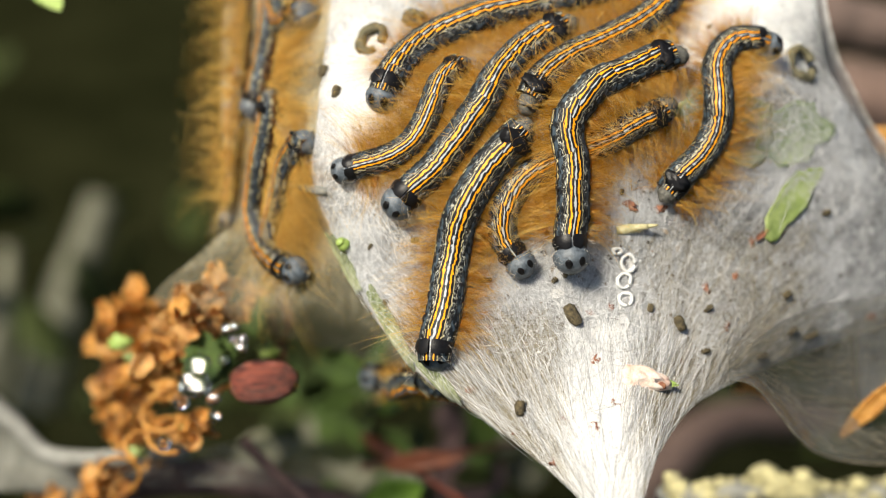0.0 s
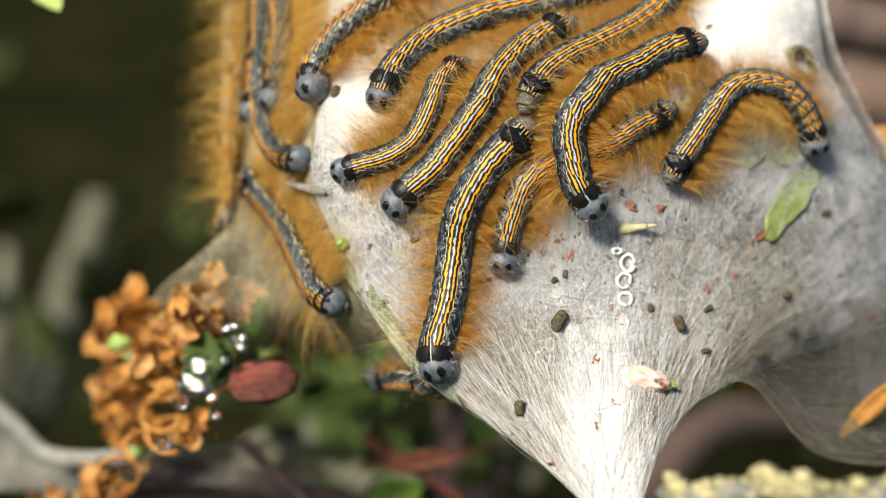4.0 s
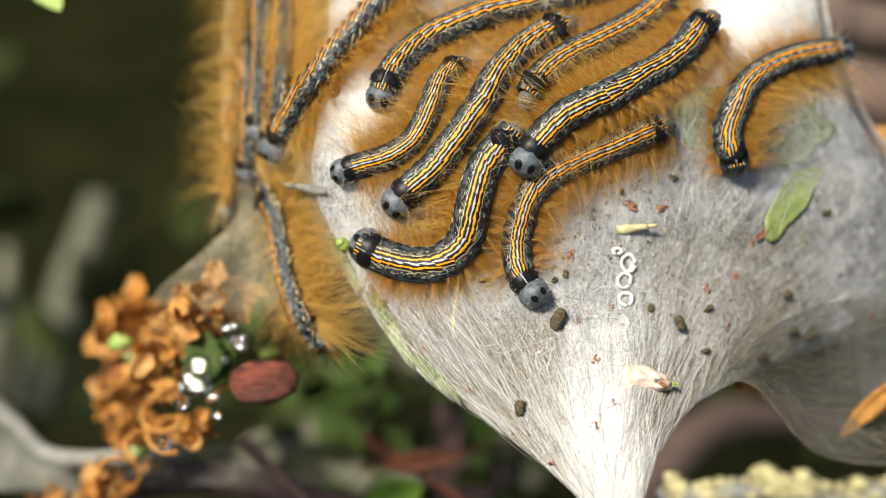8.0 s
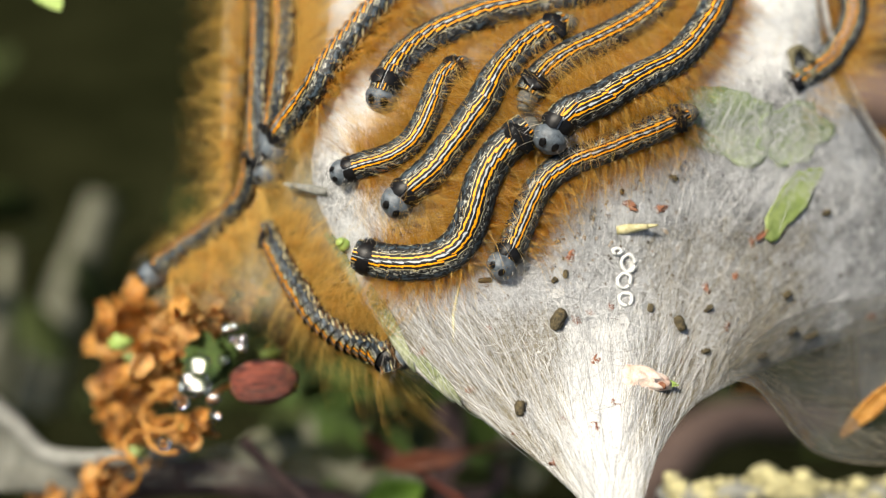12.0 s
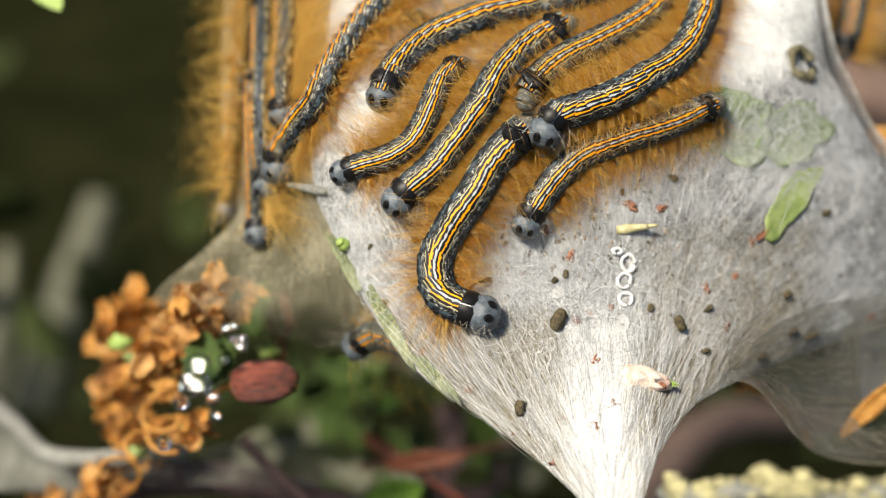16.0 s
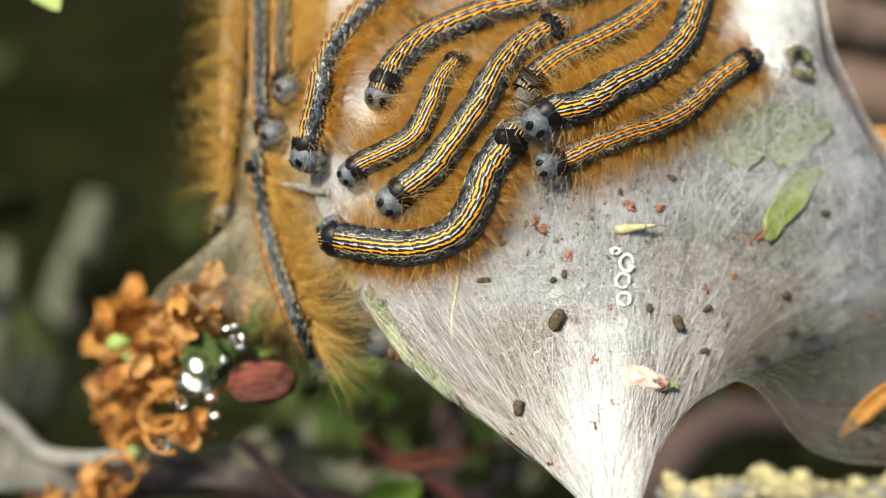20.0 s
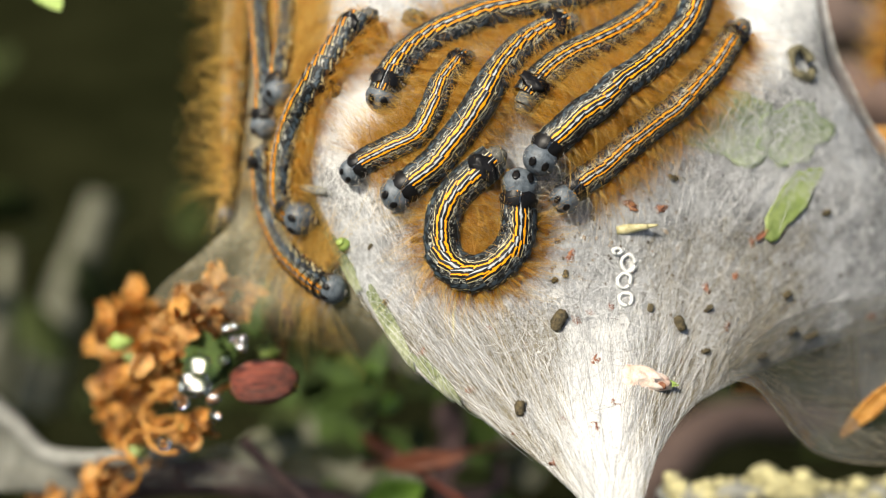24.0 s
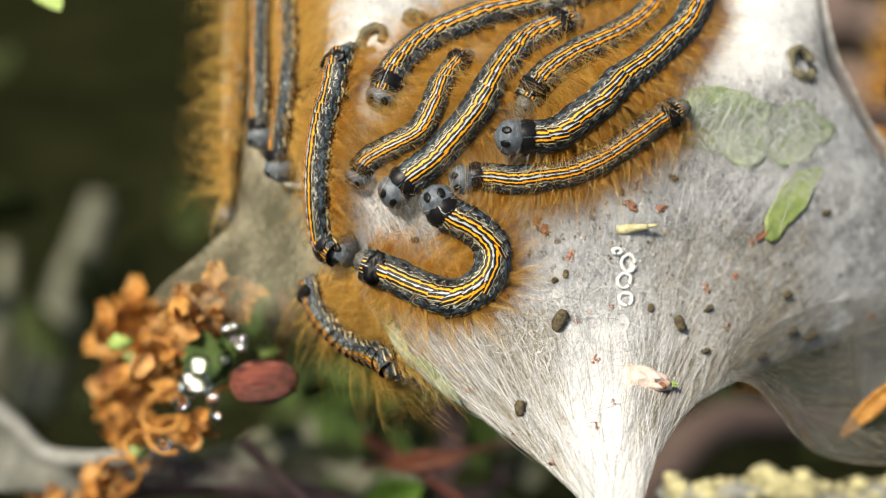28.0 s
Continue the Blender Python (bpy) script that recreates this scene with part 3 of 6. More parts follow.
def caterpillar(size, u, v, label, extra=0.0, lift=0.0, reach=0.0084, roll=0.0, hem=False, low=None):
    """Head, collar, rings with their tufts, tail: parts of one thing."""
    k = kit(size, reach, low or 84 + 14 * roll)
    root = tagged(new("caterpillar"), label, "caterpillar", "lackey caterpillars on the tent")
    root.matrix_basis = Matrix.Translation(skin_point(u, v)[0])
    head = place("head", k["head"], root, "slate-blue round head")
    for s in (1, -1):
        spot = turned(Vector((s * 0.36, 0.5, 0.80)), Vector((0, 0.7, -0.5)))
        place("eye_spot", k["eye"], head, "black spot", Matrix.Translation(Vector((s * 0.42, 0.45, 0.89)) * size) @ spot)
    place("mouth", k["mouth"], head, "", pose(0, size * 0.72, -size * 0.62))
    place("bristle_tuft", k["whiskers"], head, "pale bristles")
    rings = []
    for i in range(RINGS):
        kind = "neck" if i == 0 else "tail" if i == RINGS - 1 else "ring"
        r = place("body_ring", k[kind], root)
        if i == 0:
            place("collar_plate", k["plate_l"], r, "black collar plate")
            place("collar_plate", k["plate_r"], r, "black collar plate")
            place("hair_tuft", k["whiskers"], r)
        else:
            place("hair_tuft", k["tufts"][i % 4], r, "orange-brown hairs")
            place("hair_wisp", k["wisps"][i % 3], r, "long pale hairs")
        if i in (2, 4):
            for s in (1, -1):
                place("flank_spot", k["dot"], r, "", Matrix.Translation((s * size * 0.9, 0, size * 0.38)))
        if i == RINGS - 2:
            place("black_patch", k["patch"], r, "black patch", pose(0, 0, size * 0.86))
        if i == RINGS - 1:
            place("tail_tip", k["end"], r, "mottled grey tail end", pose(0, -size * 0.36, -size * 0.12))
        rings.append(r)
    return {"root": root, "head": head, "rings": rings, "size": size, "extra": extra, "lift": lift, "roll": roll, "hem": hem, "tuck": [(0, 0.0)], "poses": []}


def under_hem(u, v, lift, extra):
    """As skin_point, but past the hem the body slips in beneath the front skin."""
    e = min(u, curve(CREASE, v) - 8)
    p, n = skin_point(e, v, lift, extra)
    return p + (at(u, v, (u - e) * U * 0.25) - at(e, v, 0.0)), n


EYE_IN = AIM.inverted()


def held_line(ride, line, lift, extra):
    """Lifted points that show on the line itself: their feet move against the lean of the skin, smoothly along the body."""
    shift = np.zeros((len(line), 2))
    for _ in range(3):
        for i, (u, v) in enumerate(line):
            q = EYE_IN @ ride(u + shift[i, 0], v + shift[i, 1], lift, extra)[0]
            k = DIST / U / -q.z
            shift[i] += 0.8 * (u - 784 - q.x * k), 0.8 * (v - 441 + q.y * k)
        shift = np.clip(shift, -40, 40)
        wide = np.pad(shift, ((2, 2), (0, 0)), mode="edge")
        shift = (wide[:-4] + 2 * wide[1:-3] + 3 * wide[2:-2] + 2 * wide[3:-1] + wide[4:]) / 9
    pts = [ride(u + du, v + dv, lift, extra) for (u, v), (du, dv) in zip(line, shift)]
    last = len(pts) - 1
    return [(p, (pts[max(i - 1, 0)][1] + n + pts[min(i + 1, last)][1]).normalized()) for i, (p, n) in enumerate(pts)]


def bend(cat, t, *uv, deep=0.0):
    """The body's line at t seconds on the plan sheet, head first; deep: how far behind the skin."""
    cat["poses"].append((t, deep, [(uv[i], uv[i + 1]) for i in range(0, len(uv), 2)]))


def resample(pts, n):
    """n + 1 points at even steps along a smooth line through pts."""
    fine = []
    for i in range(len(pts) - 1):
        p0, p1, p2, p3 = (np.array(pts[max(0, min(len(pts) - 1, i + d))], float) for d in (-1, 0, 1, 2))
        for k in range(8):
            s = k / 8
            fine.append(0.5 * (2 * p1 + (p2 - p0) * s + (2 * p0 - 5 * p1 + 4 * p2 - p3) * s * s + (3 * p1 - p0 - 3 * p2 + p3) * s ** 3))
    fine.append(np.array(pts[-1], float))
    fine = np.array(fine)
    run = np.concatenate([[0], np.cumsum(np.hypot(*np.diff(fine, axis=0).T))])
    want = np.linspace(0, run[-1], n + 1)
    return np.stack([np.interp(want, run, fine[:, 0]), np.interp(want, run, fine[:, 1])], 1)


def creep(cat):
    """Keys the head and the rings through the body's lines; between them the body bends joint by joint about its tail."""
    n = RINGS + 1
    keys, last = [], None
    for t, deep, pts in cat["poses"]:
        line = resample(pts, n)[::-1]
        d = np.diff(line, axis=0)
        ang = np.unwrap(np.arctan2(d[:, 1], d[:, 0]))
        if last is not None:
            ang = ang + 2 * math.pi * np.round((last.mean() - ang.mean()) / (2 * math.pi))
        last = ang
        keys.append((t, line[0], ang, np.hypot(d[:, 0], d[:, 1]), deep))
    if keys[0][0] > 0:
        keys.insert(0, (0.0, *keys[0][1:]))
    if keys[-1][0] < 28:
        keys.append((28.0, *keys[-1][1:]))
    times = []
    for (t0, _, a0, _, _), (t1, _, a1, _, _) in zip(keys, keys[1:]):
        steps = max(1, int(np.ceil(np.abs(a1 - a0).max() / 0.7)), int(np.ceil((t1 - t0) / 2.0)))
        times += [(t0 + (t1 - t0) * i / steps, i / steps) for i in range(steps)]
    inv = cat["root"].matrix_basis.inverted()
    rows = [[] for _ in range(n)]
    j = 0
    for t, _ in times + [(28.0, 0)]:
        while j + 2 < len(keys) and t >= keys[j + 1][0] - 1e-6:
            j += 1
        (t0, p0, a0, l0, d0), (t1, p1, a1, l1, d1) = keys[j], keys[j + 1]
        s = (t - t0) / (t1 - t0)
        s = s * s * (3 - 2 * s)
        tail, ang, ln = p0 + (p1 - p0) * s, a0 + (a1 - a0) * s, l0 + (l1 - l0) * s
        step = np.stack([np.cos(ang) * ln, np.sin(ang) * ln], 1)
        line = np.concatenate([[tail], tail + np.cumsum(step, axis=0)])[::-1]
        lift = cat["size"] * 0.8 + cat["lift"]
        ride = under_hem if cat["hem"] else skin_point
        pts = held_line(ride, line, lift, cat["extra"] + d0 + (d1 - d0) * s)
        pts = [(p, (nn - SIDE_PLAN * cat["roll"]).normalized()) for p, nn in pts]
        for i in range(n):
            p = pts[0][0] if i == 0 else (pts[i][0] + pts[i + 1][0]) * 0.5 if i < n else pts[i][0]
            ahead = pts[max(i - 1, 0)][0] - pts[min(i + 1, n)][0]
            if i == 0:
                held = float(np.interp(t, [k[0] for k in cat["tuck"]], [k[1] for k in cat["tuck"]]))
                p = pts[0][0] - ahead.normalized() * cat["size"] * (0.15 + 0.75 * held) - pts[0][1] * cat["size"] * 0.8 * held
            rows[i].append((t, inv @ Matrix.Translation(p) @ turned(pts[i][1], ahead)))
    for ob, r in zip([cat["head"], *cat["rings"]], rows):
        walk(ob, r)


# ---- small things on the silk ----
def on_skin(u, v, lift, turn=0.0, sink=0.0):
    """A pose on the tent's skin, its z along the normal, turned on the plan."""
    p, n = skin_point(u, v, lift)
    a = radians(turn)
    return Matrix.Translation(p) @ turned(n, UP_PLAN * math.cos(a) + SIDE_PLAN * math.sin(a))


def on_tent(name, verts, faces, material, m, label, category, group=""):
    me = mesh_of(name, verts, faces, material)
    return tagged(place(name, me, None, "", m), label, category, group)


def pellet_shape(half, radius, seed):
    """A six-ribbed barrel, as frass pellets are."""
    verts, faces, sides, rows = [], [], 18, 7
    for j in range(rows):
        y = (2 * j / (rows - 1) - 1) * half
        f = (1 - abs(2 * j / (rows - 1) - 1) ** 4 * 0.4) * (1 - 0.12 * math.cos(6 * j))
        for k in range(sides):
            a = 2 * math.pi * k / sides
            r = radius * f * (1 + 0.16 * math.cos(6 * a)) * (1 + 0.38 * noise.noise(Vector((a * 1.3, y * 2200, seed))))
            verts.append(Vector((math.cos(a) * r, y, math.sin(a) * r)))
    for j in range(rows - 1):
        for k in range(sides):
            k2 = (k + 1) % sides
            faces.append((j * sides + k, (j + 1) * sides + k, (j + 1) * sides + k2, j * sides + k2))
    faces.append(tuple(range(sides)))
    faces.append(tuple(range(rows * sides - 1, (rows - 1) * sides - 1, -1)))
    return verts, faces


def pellet(u, v, long, wide, turn, seed, label="dark ribbed frass pellet caught in the silk"):
    return on_tent("frass_pellet", *pellet_shape(long * U * 0.44, wide * U * 0.44, seed), FRASS, on_skin(u, v, wide * U * 0.38, turn), label, "frass", "frass on the silk")


def buried_stalk():
    """A thin dry stalk under the uppermost threads."""
    base = skin_point(812, 480)[0]
    line = [skin_point(812 - 12 * k / 8 + 2 * math.sin(k), 480 + 132 * k / 8, 0.0001)[0] - base for k in range(9)]
    ob = place("stalk", mesh_of("stalk", *tube(line, [2.2 * U, 3 * U, 3.4 * U, 3 * U, 3.6 * U, 3 * U, 2.6 * U, 2.4 * U, 1.2 * U], 8), THORN), None, "", Matrix.Translation(base))
    tagged(ob, "thin tan stalk half buried in the silk", "stalk")


buried_stalk()
rolling = pellet(986, 570, 44, 24, 25, 1, "large olive-brown frass pellet lying loose on the silk")
for i, (u, v, long, wide, turn) in enumerate([(921, 724, 27, 19, 0), (1200, 573, 30, 20, -25), (1390, 521, 18, 13, 60), (1460, 377, 20, 12, 80), (1190, 315, 20, 12, -70),
                                              (1252, 547, 22, 11, 60), (1247, 621, 18, 11, 80), (1150, 546, 17, 11, 10), (858, 497, 26, 10, 85), (981, 497, 14, 10, 40)]):
    pellet(u, v, long, wide, turn, i + 2)
for i, (u, v, long, wide, turn) in enumerate([(735, 425, 16, 11, 70), (685, 537, 17, 11, -40), (1432, 593, 34, 13, 70), (1345, 628, 26, 12, 80), (656, 437, 14, 8, 30),
                                              (1254, 50, 14, 9, 60), (577, 128, 26, 17, 20), (597, 166, 26, 17, 10), (1000, 486, 16, 10, 10), (1400, 585, 24, 12, 60), (1100, 340, 12, 8, 0)]):
    pellet(u, v, long, wide, turn, i + 30)


def fleck(u, v, r, seed):
    v_, f_ = blob(r * U * 0.8, r * U * 0.5, r * U * 0.16, 1.7, seed, 9, 13)
    on_tent("bark_fleck", v_, f_, FLECK, on_skin(u, v, 0.00008, seed * 37), "reddish-brown scrap stuck in the silk", "fleck", "scraps in the silk")


for i, (u, v, r) in enumerate([(1167, 370, 11), (1118, 365, 13), (1248, 510, 12), (1285, 578, 10), (1050, 640, 14), (998, 742, 11), (1052, 757, 13), (965, 408, 13),
                               (950, 390, 9), (752, 622, 10), (868, 582, 8), (1020, 568, 10), (1080, 545, 9), (912, 765, 8), (985, 815, 11), (890, 400, 7)]):
    fleck(u, v, r, i)
for i, (u, v, r) in enumerate([(828, 688, 9), (1330, 428, 10), (1008, 455, 12), (840, 690, 9), (1043, 555, 8), (1205, 640, 8), (930, 612, 7), (1300, 490, 9), (1540, 560, 16), (1085, 715, 12)]):
    fleck(u, v, r, i + 50)


def scatter(name, count, seed, middle, spread, size, stretch, material, label):
    """Tiny bits felted into the silk, past counting."""
    rng = random.Random(seed)
    verts, faces = [], []
    while count:
        u, v = rng.gauss(middle[0], spread[0]), rng.gauss(middle[1], spread[1])
        if not curve(CREASE, v) + 12 < u < curve(RIGHT, v) - 12:
            continue
        count -= 1
        r = rng.uniform(*size) * U
        m = TENT_IN @ on_skin(u, v, 0.00006, rng.gauss(0, 50))
        v_, f_ = blob(r, r * rng.uniform(0.8, stretch), r * 0.4, 1.2, rng.uniform(0, 99), 5, 8)
        base = len(verts)
        verts += [m @ q for q in v_]
        faces += [tuple(base + k for k in f) for f in f_]
    tagged(place(name, mesh_of(name, verts, faces, material, False), tent), label, kind="stuff")


scatter("crumb_scatter", 420, 91, (1060, 520), (200, 130), (1.2, 3.6), 2.2, CRUMB, "tiny brown crumbs felted into the silk")
# white specks where silk glints: the gloss is modelled as pale bits
scatter("silk_fluff", 260, 92, (1045, 615), (62, 55), (0.7, 1.9), 7.0, GLINT, "white silk specks that stand in for bright glints")
scatter("silk_fluff", 260, 93, (1310, 40), (60, 50), (1.2, 3.5), 5.0, GLINT, "white silk specks that stand in for bright glints")


def loop_shape(rx, ry, r, seed, major=22, minor=8, gap=0.0):
    """An uneven ring, open by gap of a turn."""
    verts, faces = [], []
    for i in range(major + 1):
        a = 2 * math.pi * i / major * (1 - gap)
        f = 1 + 0.12 * noise.noise(Vector((math.cos(a) * 1.5, math.sin(a) * 1.5, seed)))
        for k in range(minor):
            b = 2 * math.pi * k / minor
            w = r * (1 + 0.75 * noise.noise(Vector((math.cos(a) * 1.2, math.sin(a) * 1.2 + 0.3 * b, seed + 3))))
            verts.append(Vector(((rx * f + math.cos(b) * w) * math.cos(a), (ry * f + math.cos(b) * w) * math.sin(a), math.sin(b) * w)))
    for i in range(major):
        for k in range(minor):
            k2 = (k + 1) % minor
            faces.append((i * minor + k, (i + 1) * minor + k, (i + 1) * minor + k2, i * minor + k2))
    return verts, faces


for i, (u, v, rx, ry) in enumerate([(1111, 466, 12, 14), (1103, 498, 11, 13), (1106, 531, 11, 11), (1091, 445, 5, 7)]):
    on_tent("shed_skin", *loop_shape(rx * U, ry * U, 3.1 * U, i, gap=0.06), SHELL, on_skin(u, v, 0.0005, 30 * i), "glossy white curl of shed skin", "shed skin", "shed skins")
for u, v, rx, ry, turn in ((1413, 116, 23, 30, -15), (659, 75, 19, 26, 20), (735, 36, 15, 9, 10)):
    on_tent("dry_curl", *loop_shape(rx * U, ry * U, 8.5 * U, u, 26, 9, 0.1), DRY, on_skin(u, v, 0.0008, turn), "dry grey-brown curled scrap on the silk", "scrap", "dry curls")
on_tent("frass_pellet", *pellet_shape(10 * U, 6 * U, 77), FRASS, on_skin(662, 58, 0.0005, 60), "dark frass pellet inside a dry curl", "frass", "frass on the silk")


def spur(u0, v0, u1, v1, r0, r1, lift0, lift1, body, tip, label):
    """A bud or thorn that stands out of the silk, with a tip of its own."""
    a, b = skin_point(u0, v0, lift0)[0], skin_point(u1, v1, lift1)[0]
    root = tagged(new("bud"), label, "bud", "buds through the silk")
    root.matrix_basis = Matrix.Translation(a)
    pts = [(b - a) * s for s in (0, 0.2, 0.4, 0.6, 0.75)]
    rad = [(r0 + (r1 - r0) * s) * U * f for s, f in ((0, 0.9), (0.2, 1.12), (0.4, 1.05), (0.6, 0.95), (0.75, 0.8))]
    place("scale", mesh_of("scale", *tube(pts, rad, 12), body), root)
    pts = [(b - a) * s for s in (0.66, 0.8, 0.92, 1.0)]
    place("tip", mesh_of("tip", *tube(pts, [r1 * U * f for f in (1.1, 0.9, 0.6, 0.15)], 10), tip), root, "pointed tip")


def leaf_shape(long, wide, curl, seed, teeth=0.0):
    """A leaf blade along +y: midrib fold, curl and thickness."""
    n, verts, faces = 12, [], []
    for top in (1, 0):
        for j in range(n + 1):
            s = j / n
            w = wide * math.sin(math.pi * min(1, s * 0.94 + 0.05)) ** 0.8 * (1 + 0.1 * noise.noise(Vector((s * 4, seed, 0))) + teeth * (j % 2))
            for i in range(5):
                x = (i / 2 - 1) * w
                z = curl * long * (s * s) + abs(x) * 0.35 + top * long * 0.012 + long * 0.03 * noise.noise(Vector((s * 3, i, seed)))
                verts.append(Vector((x, s * long, z)))
    h = 5 * (n + 1)
    for j in range(n):
        for i in range(4):
            a = j * 5 + i
            faces.append((a, a + 1, a + 6, a + 5))
            faces.append((h + a + 5, h + a + 6, h + a + 1, h + a))
        for i in (0, 4):
            a = j * 5 + i
            faces.append((a, a + 5, h + a + 5, h + a) if i == 0 else (h + a, h + a + 5, a + 5, a))
    return verts, faces


def leaf_bud():
    """A swelling bud: a lumpy pinkish body, half sunk in the silk, and two green leaf points."""
    a, b = skin_point(1098, 664, 0.0)[0], skin_point(1190, 688, 0.0016)[0]
    n = skin_point(1150, 676)[1]
    root = tagged(new("bud"), "pale pinkish bud with green points piercing the silk", "bud", "buds through the silk")
    root.matrix_basis = Matrix.Translation(a) @ turned(n, b - a)
    long = (b - a).length
    verts, faces = blob(22 * U, long * 0.47, 17 * U, 0.5, 3, 18, 22)
    body = [Vector((p.x * (1 - 0.40 * p.y / (long * 0.47)), p.y + long * 0.42, p.z)) for p in verts]
    place("scale", mesh_of("scale", body, faces, BUD), root)
    for k, (x, turn, size) in enumerate(((-5, 4, 24), (6, -6, 22), (0, 0, 30))):
        place("tip", mesh_of("tip", *leaf_shape(size * U, 3.6 * U, 0.15, k), GREEN_TIP), root, "green leaf point", pose(x * 0.7 * U, long * 0.74, (6 - k) * U, 0, 0, -turn))
    place("scale", mesh_of("scale", *blob(7 * U, 9 * U, 3 * U, 0.6, 8, 8, 12), FLECK), root, "brown bud scale", pose(9 * U, long * 0.66, 12 * U, 0, 25, 0))


leaf_bud()
spur(1092, 408, 1158, 398, 9, 4, -0.0003, 0.0022, THORN, THORN, "small yellowish thorn piercing the silk")
spur(580, 340, 514, 323, 9, 5, 0.0002, 0.002, PALE_BARK, PALE_BARK, "grey thorn at the tent's edge")
spur(612, 436, 606, 422, 12, 9, 0.0, 0.0014, GREEN_TIP, GREEN_TIP, "tiny fresh green bud at the tent's edge")


def patch(u, v, ru, rv, turn, material, label, lift=0.00015, seed=0, name="leaf_scrap"):
    """A leaf scrap lying on the skin, with a bitten outline and curled edge."""
    n, m = 26, 7
    a0, verts, faces = radians(turn), [], []
    base = on_skin(u, v, 0)
    inv = base.inverted()
    for side in (1, 0):
        for j in range(m + 1):
            for i in range(n):
                a = 2 * math.pi * i / n
                f = j / m * (1 + 0.42 * noise.noise(Vector((math.cos(a) * 1.7, math.sin(a) * 1.7, seed))) + 0.12 * noise.noise(Vector((math.cos(a) * 6, math.sin(a) * 6, seed))))
                x, y = math.cos(a) * ru * f, math.sin(a) * rv * f
                uu, vv = u + x * math.cos(a0) - y * math.sin(a0), v + x * math.sin(a0) + y * math.cos(a0)
                curl = 0.0005 * max(0.0, j / m - 0.7) * (1 + noise.noise(Vector((a * 2, seed, 2))))
                verts.append(inv @ skin_point(uu, vv, lift + curl + side * 0.00018)[0])
    h = n * (m + 1)
    for j in range(m):
        for i in range(n):
            k = (i + 1) % n
            faces.append((j * n + i, (j + 1) * n + i, (j + 1) * n + k, j * n + k))
            faces.append((h + j * n + k, h + (j + 1) * n + k, h + (j + 1) * n + i, h + j * n + i))
    for i in range(n):
        k = (i + 1) % n
        faces.append((m * n + i, h + m * n + i, h + m * n + k, m * n + k))
    return on_tent(name, verts, faces, material, base, label, "leaf", "leaf scraps in the silk")


patch(1288, 220, 92, 62, 20, VEIL, "pale green leaf veiled under thin silk", 0.0003, 1)
patch(1400, 236, 66, 50, -20, VEIL, "pale green leaf veiled under thin silk", 0.0003, 2)
patch(1398, 360, 80, 24, -54, LEAF, "torn green leaf scrap stuck to the silk", 0.0003, 3)
patch(1344, 417, 13, 5, -40, FLECK, "brown dried edge of a torn leaf", 0.0004, 4)
patch(692, 572, 88, 11, 60, HEM, "narrow green leaf edge bound into the tent's hem", 0.0003, 5)
patch(775, 668, 70, 10, 44, HEM, "narrow green leaf edge bound into the tent's hem", 0.0003, 6)
patch(612, 466, 56, 10, 62, HEM, "pale leaf showing through the tent's hem", 0.0001, 7)


for i, (u, v, ru, rv, turn) in enumerate(((1065, 600, 22, 12, 60), (960, 637, 14, 20, 10), (1100, 575, 11, 17, 20), (1010, 592, 14, 8, 80), (1115, 640, 10, 18, 10), (985, 520, 11, 8, 0),
                                          (1078, 590, 9, 12, 30), (1040, 618, 11, 7, 60), (975, 610, 8, 11, 0), (1128, 556, 7, 11, 10), (1120, 470, 8, 11, 0), (1020, 650, 9, 14, -20))):
    patch(u, v, ru, rv, turn, WHITE_SILK, "bright matted patch of white silk", -0.00002, i + 20, "silk_mat")


# ---- behind and beside the tent ----
def stick(points, radius, material, label, name="twig", category="twig", rough=0.16, taper=0.6, group=""):
    """A branch through (u, v, depth) points, uneven and tapered."""
    pts = resample([(p[0], p[1]) for p in points], 26)
    dep = np.interp(np.linspace(0, 1, 27), np.linspace(0, 1, len(points)), [p[2] for p in points])
    line = [at(p[0], p[1], d) for p, d in zip(pts, dep)]
    base = line[0].copy()
    rad = [radius * U * (1 - (1 - taper) * i / 26) * (1 + rough * noise.noise(Vector((i * 0.7, radius, 1)))) for i in range(27)]
    ob = place(name, mesh_of(name, *tube([p - base for p in line], rad, 14), material), None, "", Matrix.Translation(base))
    return tagged(ob, label, category, group)


stick([(1088, 900, 0.002), (1085, 1000, 0.004), (1120, 2600, 0.02), (1200, 9000, 0.3)], 26, BARK, "brown shrub stem inside the tent's spike", "stem", "stem")
stick([(-60, 690, 0.05), (20, 745, 0.048), (75, 800, 0.046), (140, 812, 0.044), (230, 808, 0.04), (330, 800, 0.05)], 24, PALE_BARK, "pale grey branch with web over it", "branch", "branch")
stick([(-60, 850, 0.06), (20, 838, 0.06), (120, 860, 0.06), (240, 900, 0.06)], 44, PALE_BARK, "pale grey branch with web over it", "branch", "branch")
stick([(180, 862, 0.06), (330, 845, 0.06), (480, 862, 0.06), (700, 930, 0.06)], 48, PURPLE, "thick purple-brown branch under the flowers", "branch", "branch")
stick([(1090, 930, 0.24), (1180, 820, 0.24), (1250, 760, 0.25), (1330, 740, 0.27), (1480, 760, 0.3)], 110, MAUVE, "thick brown branch beyond the arch", "branch", "branch")
stick([(1400, 20, 0.16), (1540, 50, 0.16), (1800, 110, 0.18), (2300, 260, 0.25)], 92, BARK, "thick grey-brown branch behind the tent", "branch", "branch")
stick([(60, 720, 0.45), (105, 560, 0.45), (155, 430, 0.47), (180, 350, 0.48)], 160, OLIVE, "pale upright stem far behind", "stem", "stem")
